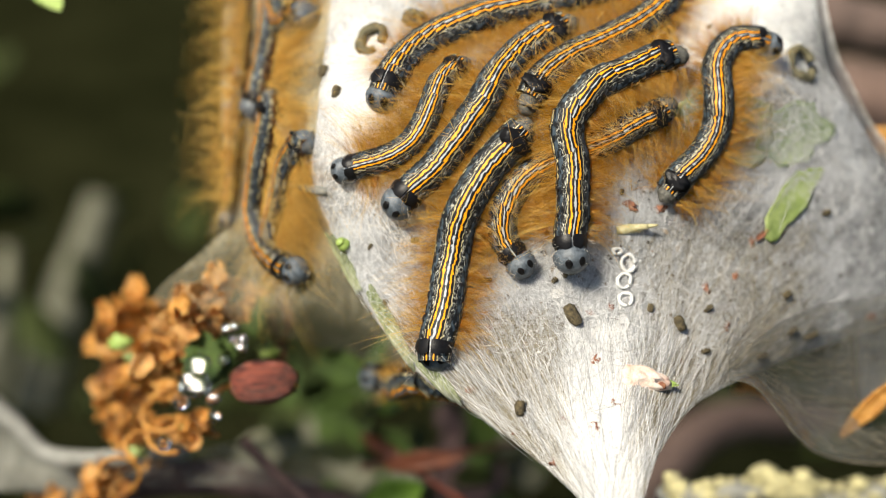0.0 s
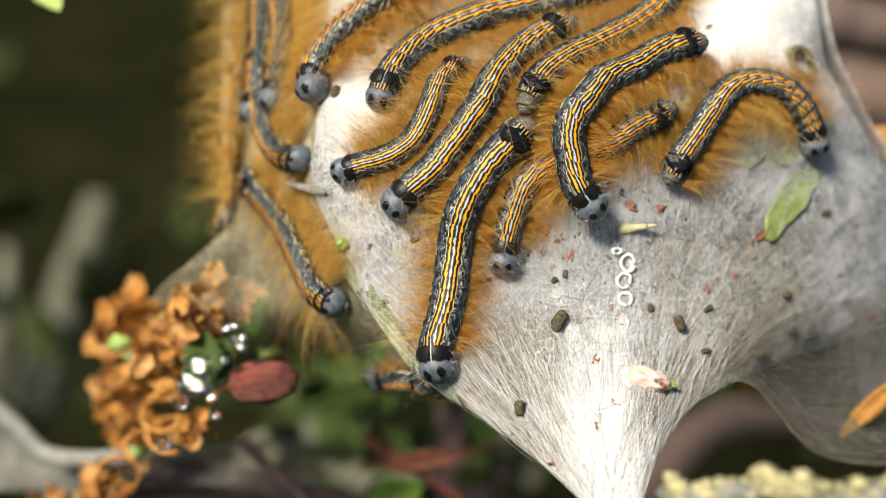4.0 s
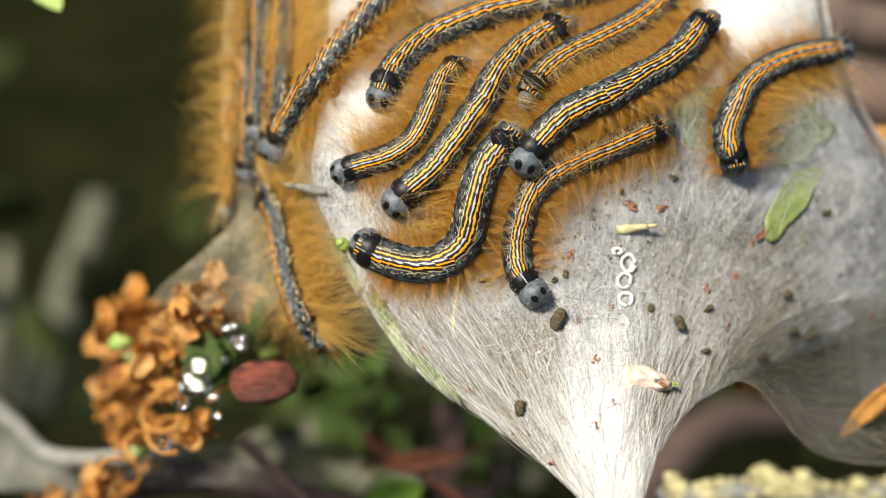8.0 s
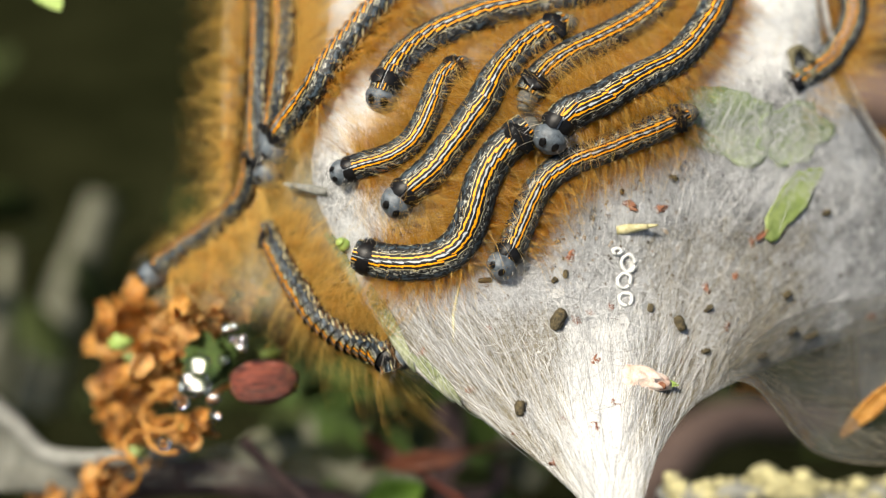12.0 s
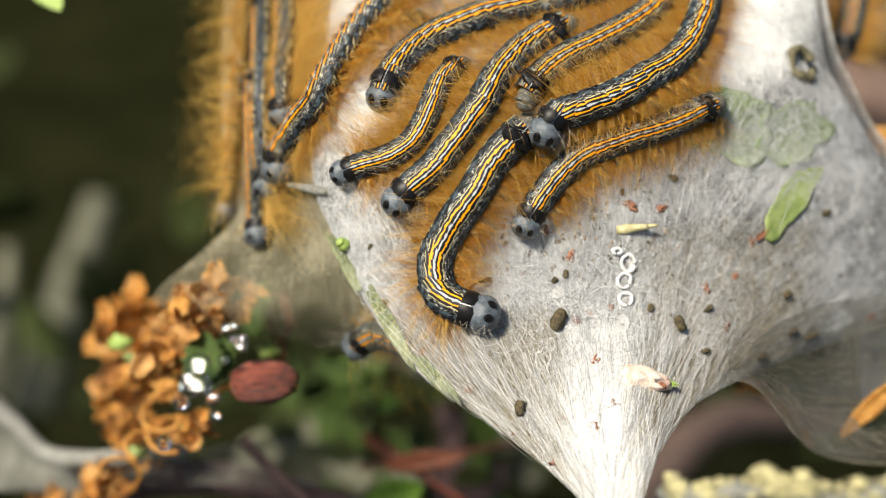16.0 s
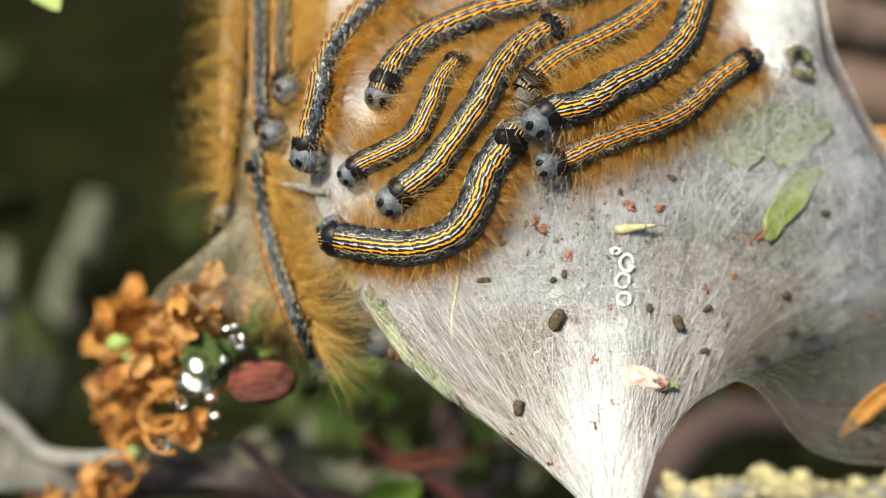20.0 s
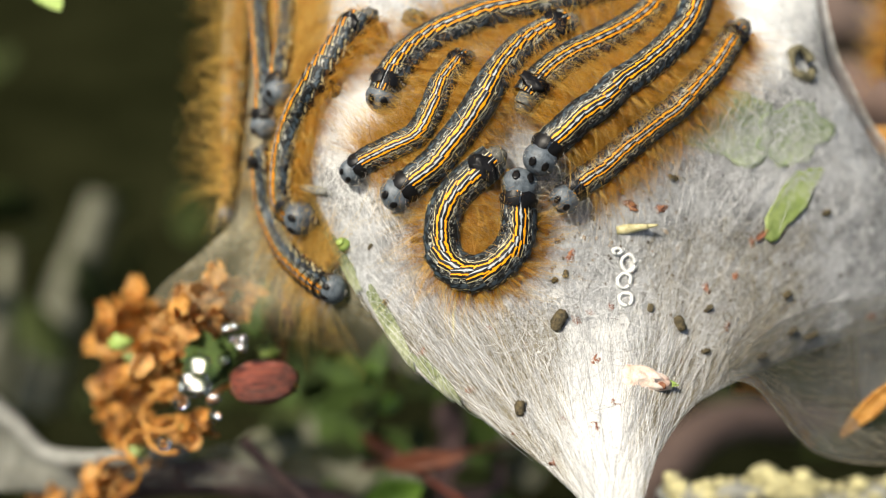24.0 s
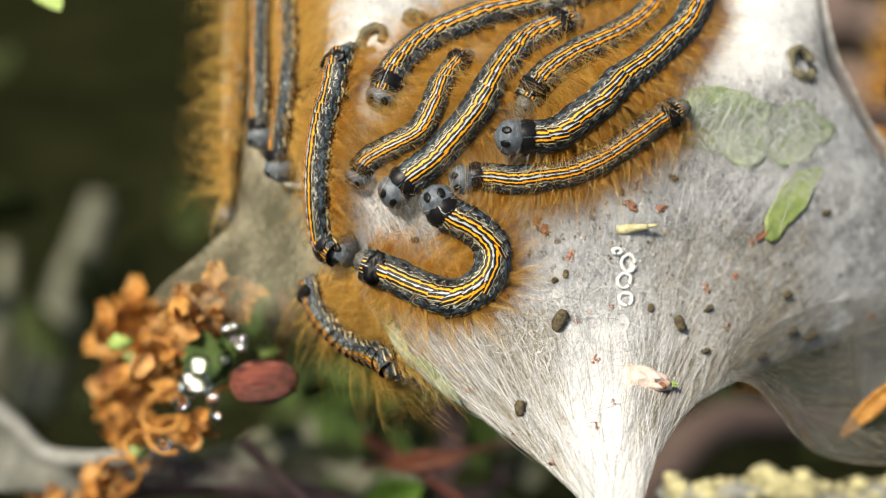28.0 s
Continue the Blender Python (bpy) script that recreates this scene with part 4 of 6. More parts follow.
stick([(-20, 690, 0.42), (5, 560, 0.42), (15, 440, 0.44)], 80, OLIVE, "pale upright stem far behind", "stem", "stem")
stick([(1470, 180, 0.22), (1560, 190, 0.22), (1800, 230, 0.24), (2300, 330, 0.3)], 170, MAUVE, "thick grey-brown branch behind the tent", "branch", "branch")
stick([(640, 830, 0.072), (720, 812, 0.07), (800, 804, 0.068), (930, 780, 0.07)], 9, RED_TWIG, "red young twig behind the tent", "twig", "twig")
stick([(690, 800, 0.05), (760, 850, 0.05), (840, 900, 0.05)], 9, RED_TWIG, "red young twig behind the tent", "twig", "twig")
stick([(430, 780, 0.035), (480, 830, 0.036), (560, 900, 0.04)], 13, PURPLE, "dark twig under the flowers", "twig", "twig")
stick([(1300, 690, 0.03), (1360, 700, 0.032), (1440, 790, 0.034)], 8, RUST, "thin rust-brown stalk along the web", "twig", "twig")


def lichen_twig():
    """A twig crusted with pale yellow lichen knobs."""
    root = tagged(new("lichen_twig"), "twig crusted with pale yellow-green lichen", "twig")
    base = at(1150, 862, -0.014)
    root.matrix_basis = Matrix.Translation(base)
    line = [at(1166 + 20 * i, 872 + 7 * math.sin(i * 0.5), curve([(0, -0.040), (5, -0.044), (14, -0.046), (26, -0.045)], i)) - base for i in range(27)]
    place("bark", mesh_of("bark", *tube(line, [8 * U, 14 * U, 16 * U] + [17 * U] * 24, 12), PALE_BARK), root)
    rng = random.Random(8)
    for i in range(240):
        s = rng.uniform(1, 25)
        crowd = 0.55 + 0.45 * math.sin(s * 1.55) + 0.35 * math.sin(s * 0.63 + 1)
        p = line[int(s)].lerp(line[int(s) + 1], s % 1) + UP_PLAN * U * (rng.uniform(-12, 16) + 7 * crowd) - (AIM.to_3x3() @ Vector((0, 0, -1))) * U * rng.uniform(3, 14)
        r = rng.uniform(3, 6.5 + 4 * max(0.0, crowd)) * U
        place("knob", mesh_of("knob", *blob(r * 1.3, r, r * 0.9, 1.3, i, 9, 12), LICHEN), root, "", Matrix.Translation(p))


lichen_twig()
stick([(2300, -1500, 0.3), (2280, 300, 0.26), (2300, 2500, 0.3), (2400, 7000, 0.9)], 130, BARK, "rough brown trunk of the shrub", "trunk", "trunk")
stick([(60, -40, 0.05), (-200, -200, 0.08), (-700, -500, 0.2)], 9, BARK, "thin twig reaching in from above", "twig", "twig")


def leaf(u, v, depth, long, wide, turn, tilt, curl, material, label, name="leaf", teeth=0.0, parent=None):
    shape = mesh_of(name, *leaf_shape(long * U, wide * U, curl, u + v, teeth), material)
    m = Matrix.Translation(at(u, v, depth)) @ AIM.to_3x3().to_4x4() @ pose(0, 0, 0, 0, 0, -turn) @ pose(0, 0, 0, tilt, 0, 0)
    if parent is not None:
        return place(name, shape, parent, "", parent.matrix_basis.inverted() @ m)
    return tagged(place(name, shape, None, "", m), label, "leaf", "leaves of the shrub")


leaf(62, -66, 0.03, 135, 36, 148, 15, 0.1, GREEN_TIP, "bright green leaf tip hanging from above")
for u, v, d, long, wide, turn, tilt in ((600, 620, 0.03, 120, 40, 140, 30), (650, 690, 0.035, 110, 36, 20, -20), (620, 720, 0.04, 120, 42, 100, 20), (690, 700, 0.05, 130, 44, 160, 25),
                                        (640, 885, 0.03, 110, 40, 70, 10), (720, 760, 0.06, 140, 46, 110, 20), (450, 500, 0.04, 120, 44, 130, 30), (560, 800, 0.07, 160, 50, 80, 10),
                                        (470, 740, 0.06, 150, 50, 120, 10), (800, 850, 0.06, 130, 44, 70, 10), (1420, 800, 0.24, 300, 90, 60, 10), (1300, 860, 0.26, 300, 90, 120, 10)):
    leaf(u, v, d + 0.03, long * 1.15, wide * 0.6, turn, tilt * 2.2, 0.5, FRESH if u in (650, 690) else GREEN if v > 880 or u == 600 else SHADED_LEAF, "dark green toothed leaf of the shrub", teeth=0.3)
rng = random.Random(77)
for _ in range(52):
    leaf(rng.uniform(480, 920), rng.uniform(640, 900), rng.uniform(0.10, 0.2), rng.uniform(110, 240), rng.uniform(26, 56), rng.uniform(0, 360), rng.uniform(-70, 70),
         rng.uniform(0.2, 0.8), rng.choice((GREEN, GREEN, SHADED_LEAF, OLIVE, OLIVE, PURPLE)), "small curled leaf of the shrub in shade", teeth=0.25)
leaf(655, 900, 0.05, 140, 42, 62, 10, 0.2, FRESH, "fresh green leaf below the red leaf", teeth=0.2)
leaf(680, 825, 0.05, 190, 24, 80, 10, 0.1, RED_LEAF, "red-brown leaf behind the tent")
leaf(640, 770, 0.07, 150, 20, 120, 10, 0.1, RED_LEAF, "red-brown leaf behind the tent")
leaf(1488, 772, 0.018, 190, 19, 36, 20, 0.15, RUST, "curled orange dead leaf on the web", "dead_leaf")
leaf(1500, 262, 0.05, 130, 34, 80, 20, 0.2, RUST, "curled orange dead leaf behind the tent", "dead_leaf")
leaf(1310, 668, 0.03, 60, 14, 120, 10, 0.2, RUST, "small rust-brown scrap at the arch", "dead_leaf")


def petal_shape(long, wide, curl, seed):
    """A shrivelled petal: ragged outline, deep crinkles, rolled edge."""
    n, m, verts, faces = 9, 6, [], []
    for top in (1, 0):
        for j in range(n + 1):
            s = j / n
            w = wide * math.sin(math.pi * (s * 0.86 + 0.1)) ** 0.6 * (1 + 0.5 * noise.noise(Vector((s * 7, seed, 0))))
            for i in range(m + 1):
                e = 2 * i / m - 1
                z = long * (curl * s * s + 0.34 * noise.noise(Vector((s * 4.5, e * 2.6, seed))) + 0.15 * noise.noise(Vector((s * 11, e * 6, seed)))) + abs(e) ** 3 * wide * 0.8
                verts.append(Vector((e * w, s * long * (1 + 0.12 * noise.noise(Vector((e * 4, seed, 3)))), z + top * long * 0.02)))
    h = (m + 1) * (n + 1)
    for j in range(n):
        for i in range(m):
            a = j * (m + 1) + i
            faces += [(a, a + 1, a + m + 2, a + m + 1), (h + a + m + 1, h + a + m + 2, h + a + 1, h + a)]
        a, b = j * (m + 1), j * (m + 1) + m
        faces += [(a, a + m + 1, h + a + m + 1, h + a), (h + b, h + b + m + 1, b + m + 1, b)]
    return verts, faces


flower = tagged(new("withered_flower"), "withered orange-brown flower head wet with drops", "flower")
flower.matrix_basis = Matrix.Translation(at(300, 700, 0.036))
rng = random.Random(12)
for u, v, size, count in ((225, 600, 70, 6), (268, 560, 66, 5), (335, 550, 62, 5), (385, 540, 56, 4), (250, 640, 60, 5), (300, 600, 60, 5), (215, 722, 46, 4),
                          (245, 765, 50, 4), (345, 755, 52, 4), (180, 862, 60, 4), (90, 880, 50, 2), (305, 640, 50, 3), (420, 520, 46, 3), (225, 800, 40, 2)):
    for k in range(count * 4):
        shape = petal_shape(size * U * rng.uniform(0.45, 0.95), size * U * rng.uniform(0.2, 0.4), rng.uniform(0.2, 1.0), rng.uniform(0, 90))
        m = (Matrix.Translation(at(u + rng.uniform(-36, 36), v + rng.uniform(-28, 28), 0.019 + rng.uniform(-0.004, 0.004) if u >= 290 and v < 590 else (0.044 if u < 290 else 0.026) + rng.uniform(-0.007, 0.007))) @ AIM.to_3x3().to_4x4()
             @ pose(0, 0, 0, 0, 0, rng.uniform(0, 360)) @ pose(0, 0, 0, rng.uniform(-75, 75), 0, 0))
        # upper right petals are mostly pale: the light on them is put into colour
        place("petal", mesh_of("petal", *shape, rng.choice((RUST, RUST_PALE, RUST_PALE) if u >= 290 and v < 590 else (RUST, RUST, RUST, RUST_PALE, RUST_PALE, RUST_DARK))), flower, "", flower.matrix_basis.inverted() @ m)
INV_FLOWER = flower.matrix_basis.inverted()
for k, (u, v, r) in enumerate(((205, 612, 40), (330, 590, 44), (240, 680, 40), (230, 590, 42), (275, 575, 40), (340, 560, 36), (395, 552, 30), (265, 640, 38), (312, 610, 38), (225, 725, 26), (250, 770, 28), (345, 752, 26), (190, 860, 34), (300, 690, 26))):
    place("crumpled_petal", mesh_of("crumpled_petal", *blob(r * U * 1.15, r * U * 0.9, r * U * 0.5, 1.5, k * 3, 18, 26), RUST), flower, "", INV_FLOWER @ Matrix.Translation(at(u, v, 0.046 if u < 290 else 0.020 if v < 590 else 0.027)))
for i, (u, v, r, turn) in enumerate(((285, 735, 36, 0), (340, 760, 28, 1), (255, 790, 34, 2), (210, 840, 38, 3), (300, 770, 40, 1.2))):
    line = [INV_FLOWER @ at(u + r * math.cos(turn + a * 0.45), v + r * 0.8 * math.sin(turn + a * 0.45), 0.020 + 0.0006 * a) for a in range(11)]
    place("stamen", mesh_of("stamen", *tube(line, [5.2 * U * (1 - 0.04 * a) for a in range(11)], 9), RUST), flower, "curled rust-brown stalk")
for u, v, r, mat in ((214, 606, 24, GREEN_TIP), (330, 752, 17, LEAF), (242, 800, 17, LEAF), (232, 632, 14, LEAF), (476, 622, 20, GREEN_TIP)):
    place("sepal", mesh_of("sepal", *blob(r * U, r * U * 0.8, r * U * 0.5, 1.2, u, 12, 16), mat), flower, "green sepal", INV_FLOWER @ Matrix.Translation(at(u, v, 0.026)))
leaf(356, 588, 0.015, 118, 34, 168, 14, 0.2, GREEN, "dark green wet leaf among withered petals", teeth=0.3)
leaf(402, 600, 0.018, 110, 30, 196, 24, 0.3, GREEN, "dark green wet leaf among withered petals", teeth=0.3)
for u, v, d, long, wide, turn in ((440, 520, 0.045, 120, 26, 160), (470, 500, 0.05, 130, 24, 190), (560, 640, 0.09, 190, 40, 100), (600, 700, 0.12, 150, 30, 130), (560, 760, 0.11, 200, 46, 95)):
    leaf(u, v, d, long, wide, turn, 25, 0.3, GREEN, "olive leaf of the shrub behind web", teeth=0.2)
stick([(455, 530, 0.05), (480, 570, 0.05), (505, 640, 0.052)], 8, RED_TWIG, "thin reddish stalk behind the web", "twig", "twig")
stick([(500, 520, 0.05), (512, 570, 0.05), (500, 620, 0.052)], 7, RED_TWIG, "thin reddish stalk behind the web", "twig", "twig")
for i, (u, v, r) in enumerate(((350, 646, 20), (345, 679, 25), (400, 580, 9), (412, 600, 8), (426, 614, 10), (395, 637, 9), (320, 712, 13), (376, 704, 12),
                               (380, 736, 10), (290, 786, 12), (432, 598, 8), (362, 690, 9), (415, 578, 7))):
    p = at(u, v, 0.008)
    facing = ((EYE - p).normalized() + SUN_FROM + Vector((0.06 * math.sin(i * 2), 0.06 * math.cos(i * 3), 0))).normalized()
    tagged(place("water_drop", mesh_of("water_drop", *blob(r * U * 1.15, r * U * 1.05, r * U * (0.5 if i in (6, 9) else 0.075 if i < 2 else 0.13), 0.35, i, 14, 20), WATER), None, "", Matrix.Translation(p) @ turned(facing, UP_PLAN)),
           "clear glinting water drop on the withered flower", "drop", "water drops")


def berry():
    """A shrivelled haw: ribbed skin and a crown of dry sepals."""
    root = tagged(new("berry"), "shrivelled reddish-brown berry beside the withered flower", "berry")
    base = Matrix.Translation(at(466, 676, 0.013)) @ AIM.to_3x3().to_4x4() @ pose(0, 0, 0, 0, 0, -86)
    root.matrix_basis = base
    verts, faces = blob(41 * U, 65 * U, 37 * U, 0.08, 5, 22, 30)
    out = []
    for p in verts:
        a = math.atan2(p.z, p.x)
        f = 1 + 0.035 * math.cos(9 * a + 2 * noise.noise(p * 700))
        e = min(0.985, abs(p.y) / (64 * U))
        f *= ((1 - e ** 2.5) / (1 - e * e)) ** 0.5
        out.append(Vector((p.x * f, p.y, p.z * f)))
    place("skin", mesh_of("skin", out, faces, BERRY), root)
    for i in range(5):
        a = 2 * math.pi * i / 5
        place("sepal", mesh_of("sepal", *leaf_shape(13 * U, 7 * U, 0.4, i), RUST), root, "", pose(math.cos(a) * 10 * U, 52 * U, math.sin(a) * 10 * U, 0, 72 * i, 0))
    place("stalk", mesh_of("stalk", *tube([Vector((0, -55 * U, 0)), Vector((8 * U, -80 * U, -10 * U)), Vector((30 * U, -110 * U, -60 * U))], [7 * U, 6 * U, 6 * U], 9), RUST), root)


berry()


def far_leaves(name, count, seed, us, vs, ds, size, label):
    """Loose leaves: the added shade canopy overhead and the undergrowth behind the tent."""
    rng = random.Random(seed)
    verts, faces = [], []
    shapes = [leaf_shape(1.0, 0.3, 0.25, k) for k in range(4)]
    for _ in range(count):
        p = at(rng.uniform(*us), rng.uniform(*vs), rng.uniform(*ds))
        if p.z < 0.01:
            continue
        m = Matrix.Translation(p) @ Euler([rng.uniform(0, 6.3) for _ in range(3)]).to_matrix().to_4x4() @ Matrix.Scale(rng.uniform(*size), 4)
        v_, f_ = shapes[rng.randrange(4)]
        base = len(verts)
        verts += [m @ q for q in v_]
        faces += [tuple(base + k for k in f) for f in f_]
    tagged(place(name, mesh_of(name, verts, faces, SHADED_LEAF)), label, "foliage", kind="stuff")


# added out of view above, only to keep sun off what lies behind
far_leaves("shrub_foliage", 700, 5, (-1500, 3000), (-2600, -350), (0.10, 0.7), (0.03, 0.06), "unseen leaf canopy added overhead to shade the background")
far_leaves("back_foliage", 420, 6, (-900, 2400), (-300, 1300), (0.28, 0.9), (0.02, 0.045), "undergrowth leaves far behind the tent, shade put into their colour")


# ---- the caterpillars of the tent ----
PLAIN = "hairy caterpillar striped orange, white and slate-blue"
cat_a = caterpillar(0.0026, 800, 60, PLAIN + ", stretched still")
cat_b = caterpillar(0.0020, 720, 240, "small " + PLAIN)
cat_c = caterpillar(0.0025, 850, 200, "long " + PLAIN)
cat_d = caterpillar(0.0024, 1050, 100, PLAIN + ", tail end foremost", 0, 0.0004)
cat_e = caterpillar(0.0025, 1020, 280, PLAIN + " climbing over its neighbours", 0, 0.0022)
cat_f = caterpillar(0.0022, 1000, 290, "slim " + PLAIN + " below another")
cat_g = caterpillar(0.0023, 1270, 200, "hairy orange-brown striped caterpillar leaving the tent", 0, 0.0005, 0.0084, 0.3)
cat_h = caterpillar(0.0027, 820, 430, "large " + PLAIN + " swinging its head about", 0, 0.0004)
cat_m = caterpillar(0.0026, 600, 100, PLAIN + " creeping down the tent's edge", 0, 0.0008, 0.0084, 0.6)
cat_n = caterpillar(0.0023, 490, 400, "slate-striped hairy caterpillar on the thin web", 0, 0, 0.0131, 1.1, True)
cat_p = caterpillar(0.0022, 460, 300, "slate-striped hairy caterpillar wandering down the web", 0.001, 0.0006, 0.0131, 1.1, True)
cat_q = caterpillar(0.0024, 700, 690, "dark caterpillar under the tent's edge", 0.009, 0, 0.0035, 0.0, True)
cat_l = caterpillar(0.0025, 500, 100, "hairy caterpillar hanging on the tent's shaded side", 0, 0, 0.0131, 1.4)
cat_k = caterpillar(0.0025, 466, 100, "hairy caterpillar hanging on the tent's shaded side", 0.001, 0, 0.0131, 1.4)
cat_j = caterpillar(0.0016, 425, 150, "very hairy caterpillar at the tent's far edge", 0.002, 0, 0.0084, 1.1, low=40)
cat_s = caterpillar(0.0020, 1250, 640, "dark caterpillar behind the tent", 0.045)


def motions():
    bend(cat_a, 0, 670, 180, 684, 152, 715, 108, 765, 68, 840, 34, 900, 18, 970, 2, 1050, -15, 1110, -30)
    bend(cat_b, 0, 605, 303, 640, 293, 690, 278, 730, 250, 757, 205, 775, 160, 800, 127, 822, 114)
    bend(cat_b, 16, 603, 308, 640, 293, 690, 278, 730, 250, 757, 205, 775, 160, 800, 127, 822, 114)
    bend(cat_b, 18, 617, 310, 645, 290, 690, 270, 732, 246, 758, 205, 778, 160, 805, 122, 826, 110)
    bend(cat_b, 21, 622, 312, 648, 290, 695, 268, 735, 242, 760, 200, 780, 155, 812, 112, 828, 104)
    bend(cat_b, 25, 622, 306, 648, 284, 700, 258, 738, 238, 762, 200, 782, 155, 815, 110, 830, 102)
    bend(cat_b, 28, 633, 316, 652, 284, 705, 255, 742, 232, 764, 195, 784, 150, 815, 110, 830, 102)
    bend(cat_c, 0, 700, 364, 720, 343, 765, 303, 815, 240, 860, 170, 905, 108, 950, 72, 990, 50, 1010, 42)
    bend(cat_c, 18, 700, 362, 718, 341, 765, 300, 815, 238, 860, 170, 905, 108, 950, 72, 990, 50, 1010, 42)
    bend(cat_c, 21, 690, 360, 712, 342, 765, 303, 815, 240, 860, 170, 905, 105, 945, 75, 982, 54, 1005, 45)
    bend(cat_c, 24, 698, 348, 718, 332, 770, 290, 820, 228, 864, 160, 910, 98, 952, 68, 992, 46, 1014, 42)
    bend(cat_c, 26, 692, 345, 714, 327, 765, 288, 820, 225, 866, 156, 912, 92, 955, 66, 995, 46, 1018, 42)
    bend(cat_c, 28, 695, 344, 713, 324, 765, 285, 822, 222, 870, 152, 916, 88, 960, 62, 1000, 42, 1022, 40)
    bend(cat_d, 0, 1200, -90, 1195, -40, 1172, 10, 1130, 42, 1070, 74, 1010, 102, 965, 136, 942, 168, 932, 188)
    bend(cat_d, 12, 1195, -90, 1190, -40, 1170, 5, 1125, 40, 1065, 72, 1008, 100, 965, 132, 940, 164, 930, 184)
    bend(cat_d, 20, 1190, -90, 1185, -40, 1162, 10, 1110, 48, 1050, 80, 1000, 105, 960, 135, 936, 162, 928, 180)
    bend(cat_d, 28, 1190, -90, 1185, -40, 1155, 18, 1100, 60, 1045, 86, 1000, 110, 962, 142, 938, 172, 926, 190)

    bend(cat_e, 0, 1012, 462, 1007, 425, 1015, 350, 1010, 280, 1003, 225, 1030, 172, 1090, 138, 1145, 113, 1180, 102, 1205, 100)
    bend(cat_e, 1, 1032, 455, 1020, 428, 1022, 350, 1014, 280, 1007, 225, 1037, 170, 1095, 135, 1150, 112, 1182, 103, 1206, 102)
    bend(cat_e, 2, 1047, 415, 1036, 385, 1025, 330, 1010, 270, 1013, 210, 1050, 160, 1110, 127, 1165, 100, 1205, 82, 1236, 80)
    bend(cat_e, 3, 1105, 362, 1070, 347, 1030, 312, 1010, 258, 1020, 200, 1062, 152, 1120, 122, 1170, 98, 1212, 84, 1236, 78)
    bend(cat_e, 3.5, 1080, 362, 1055, 346, 1026, 310, 1010, 258, 1020, 200, 1062, 152, 1120, 122, 1172, 96, 1212, 84, 1236, 78)
    bend(cat_e, 5.5, 963, 352, 970, 330, 985, 280, 1003, 222, 1040, 172, 1095, 140, 1150, 108, 1195, 78, 1228, 66, 1252, 70)
    bend(cat_e, 6, 946, 320, 962, 292, 988, 248, 1012, 200, 1055, 162, 1110, 136, 1160, 104, 1203, 76, 1235, 62, 1258, 58)
    bend(cat_e, 7, 918, 300, 930, 272, 965, 235, 1010, 192, 1065, 162, 1125, 140, 1175, 108, 1214, 72, 1236, 50, 1255, 45)
    bend(cat_e, 8, 930, 290, 944, 265, 980, 222, 1030, 186, 1090, 160, 1150, 134, 1195, 102, 1226, 66, 1246, 42, 1262, 35)
    bend(cat_e, 9, 938, 292, 953, 263, 985, 224, 1035, 186, 1090, 160, 1150, 134, 1198, 98, 1230, 55, 1252, 26, 1262, 18)
    bend(cat_e, 10, 957, 265, 972, 230, 1010, 200, 1060, 172, 1120, 148, 1175, 118, 1220, 74, 1252, 32, 1274, 12, 1290, 4)
    bend(cat_e, 11, 958, 252, 980, 224, 1020, 200, 1080, 170, 1140, 144, 1195, 108, 1238, 62, 1268, 5, 1282, -40)
    bend(cat_e, 12, 974, 248, 990, 213, 1030, 190, 1090, 160, 1150, 134, 1200, 102, 1240, 56, 1270, 0, 1284, -45)
    bend(cat_e, 12.5, 968, 235, 988, 203, 1030, 188, 1090, 160, 1150, 134, 1200, 100, 1240, 54, 1270, 0, 1284, -45)
    bend(cat_e, 14.5, 966, 228, 980, 200, 1030, 182, 1090, 160, 1150, 138, 1200, 110, 1242, 60, 1260, 0, 1268, -50)
    bend(cat_e, 16, 964, 238, 980, 208, 1020, 194, 1080, 168, 1140, 144, 1198, 104, 1235, 48, 1250, -10, 1258, -55)
    bend(cat_e, 18, 958, 244, 973, 212, 1012, 190, 1070, 164, 1135, 142, 1193, 106, 1230, 48, 1244, -10, 1252, -55)
    bend(cat_e, 19, 958, 242, 972, 212, 1012, 190, 1070, 164, 1135, 142, 1193, 106, 1230, 48, 1244, -10, 1252, -55)
    bend(cat_e, 20, 953, 222, 975, 200, 1020, 190, 1080, 160, 1140, 136, 1190, 100, 1224, 44, 1238, -10, 1246, -55)
    bend(cat_e, 21, 984, 256, 986, 222, 1022, 190, 1070, 165, 1130, 135, 1178, 98, 1210, 48, 1226, -5, 1234, -50)
    bend(cat_e, 21.5, 1006, 292, 1003, 262, 1012, 208, 1050, 165, 1110, 130, 1165, 95, 1206, 48, 1225, -5, 1234, -50)
    bend(cat_e, 23.5, 966, 292, 984, 258, 1022, 214, 1070, 172, 1128, 132, 1178, 92, 1215, 42, 1232, -5, 1240, -50)
    bend(cat_e, 24, 955, 286, 970, 258, 1012, 220, 1070, 172, 1128, 132, 1182, 88, 1218, 38, 1235, -8, 1243, -50)
    bend(cat_e, 25, 908, 245, 942, 247, 1000, 236, 1060, 196, 1120, 150, 1172, 108, 1216, 54, 1238, 0, 1246, -50)
    bend(cat_e, 26, 898, 236, 932, 243, 985, 234, 1040, 196, 1100, 150, 1158, 108, 1206, 62, 1232, 10, 1243, -40)
    bend(cat_e, 27, 922, 236, 952, 236, 1000, 222, 1050, 186, 1110, 145, 1162, 104, 1212, 52, 1237, 0, 1246, -40)
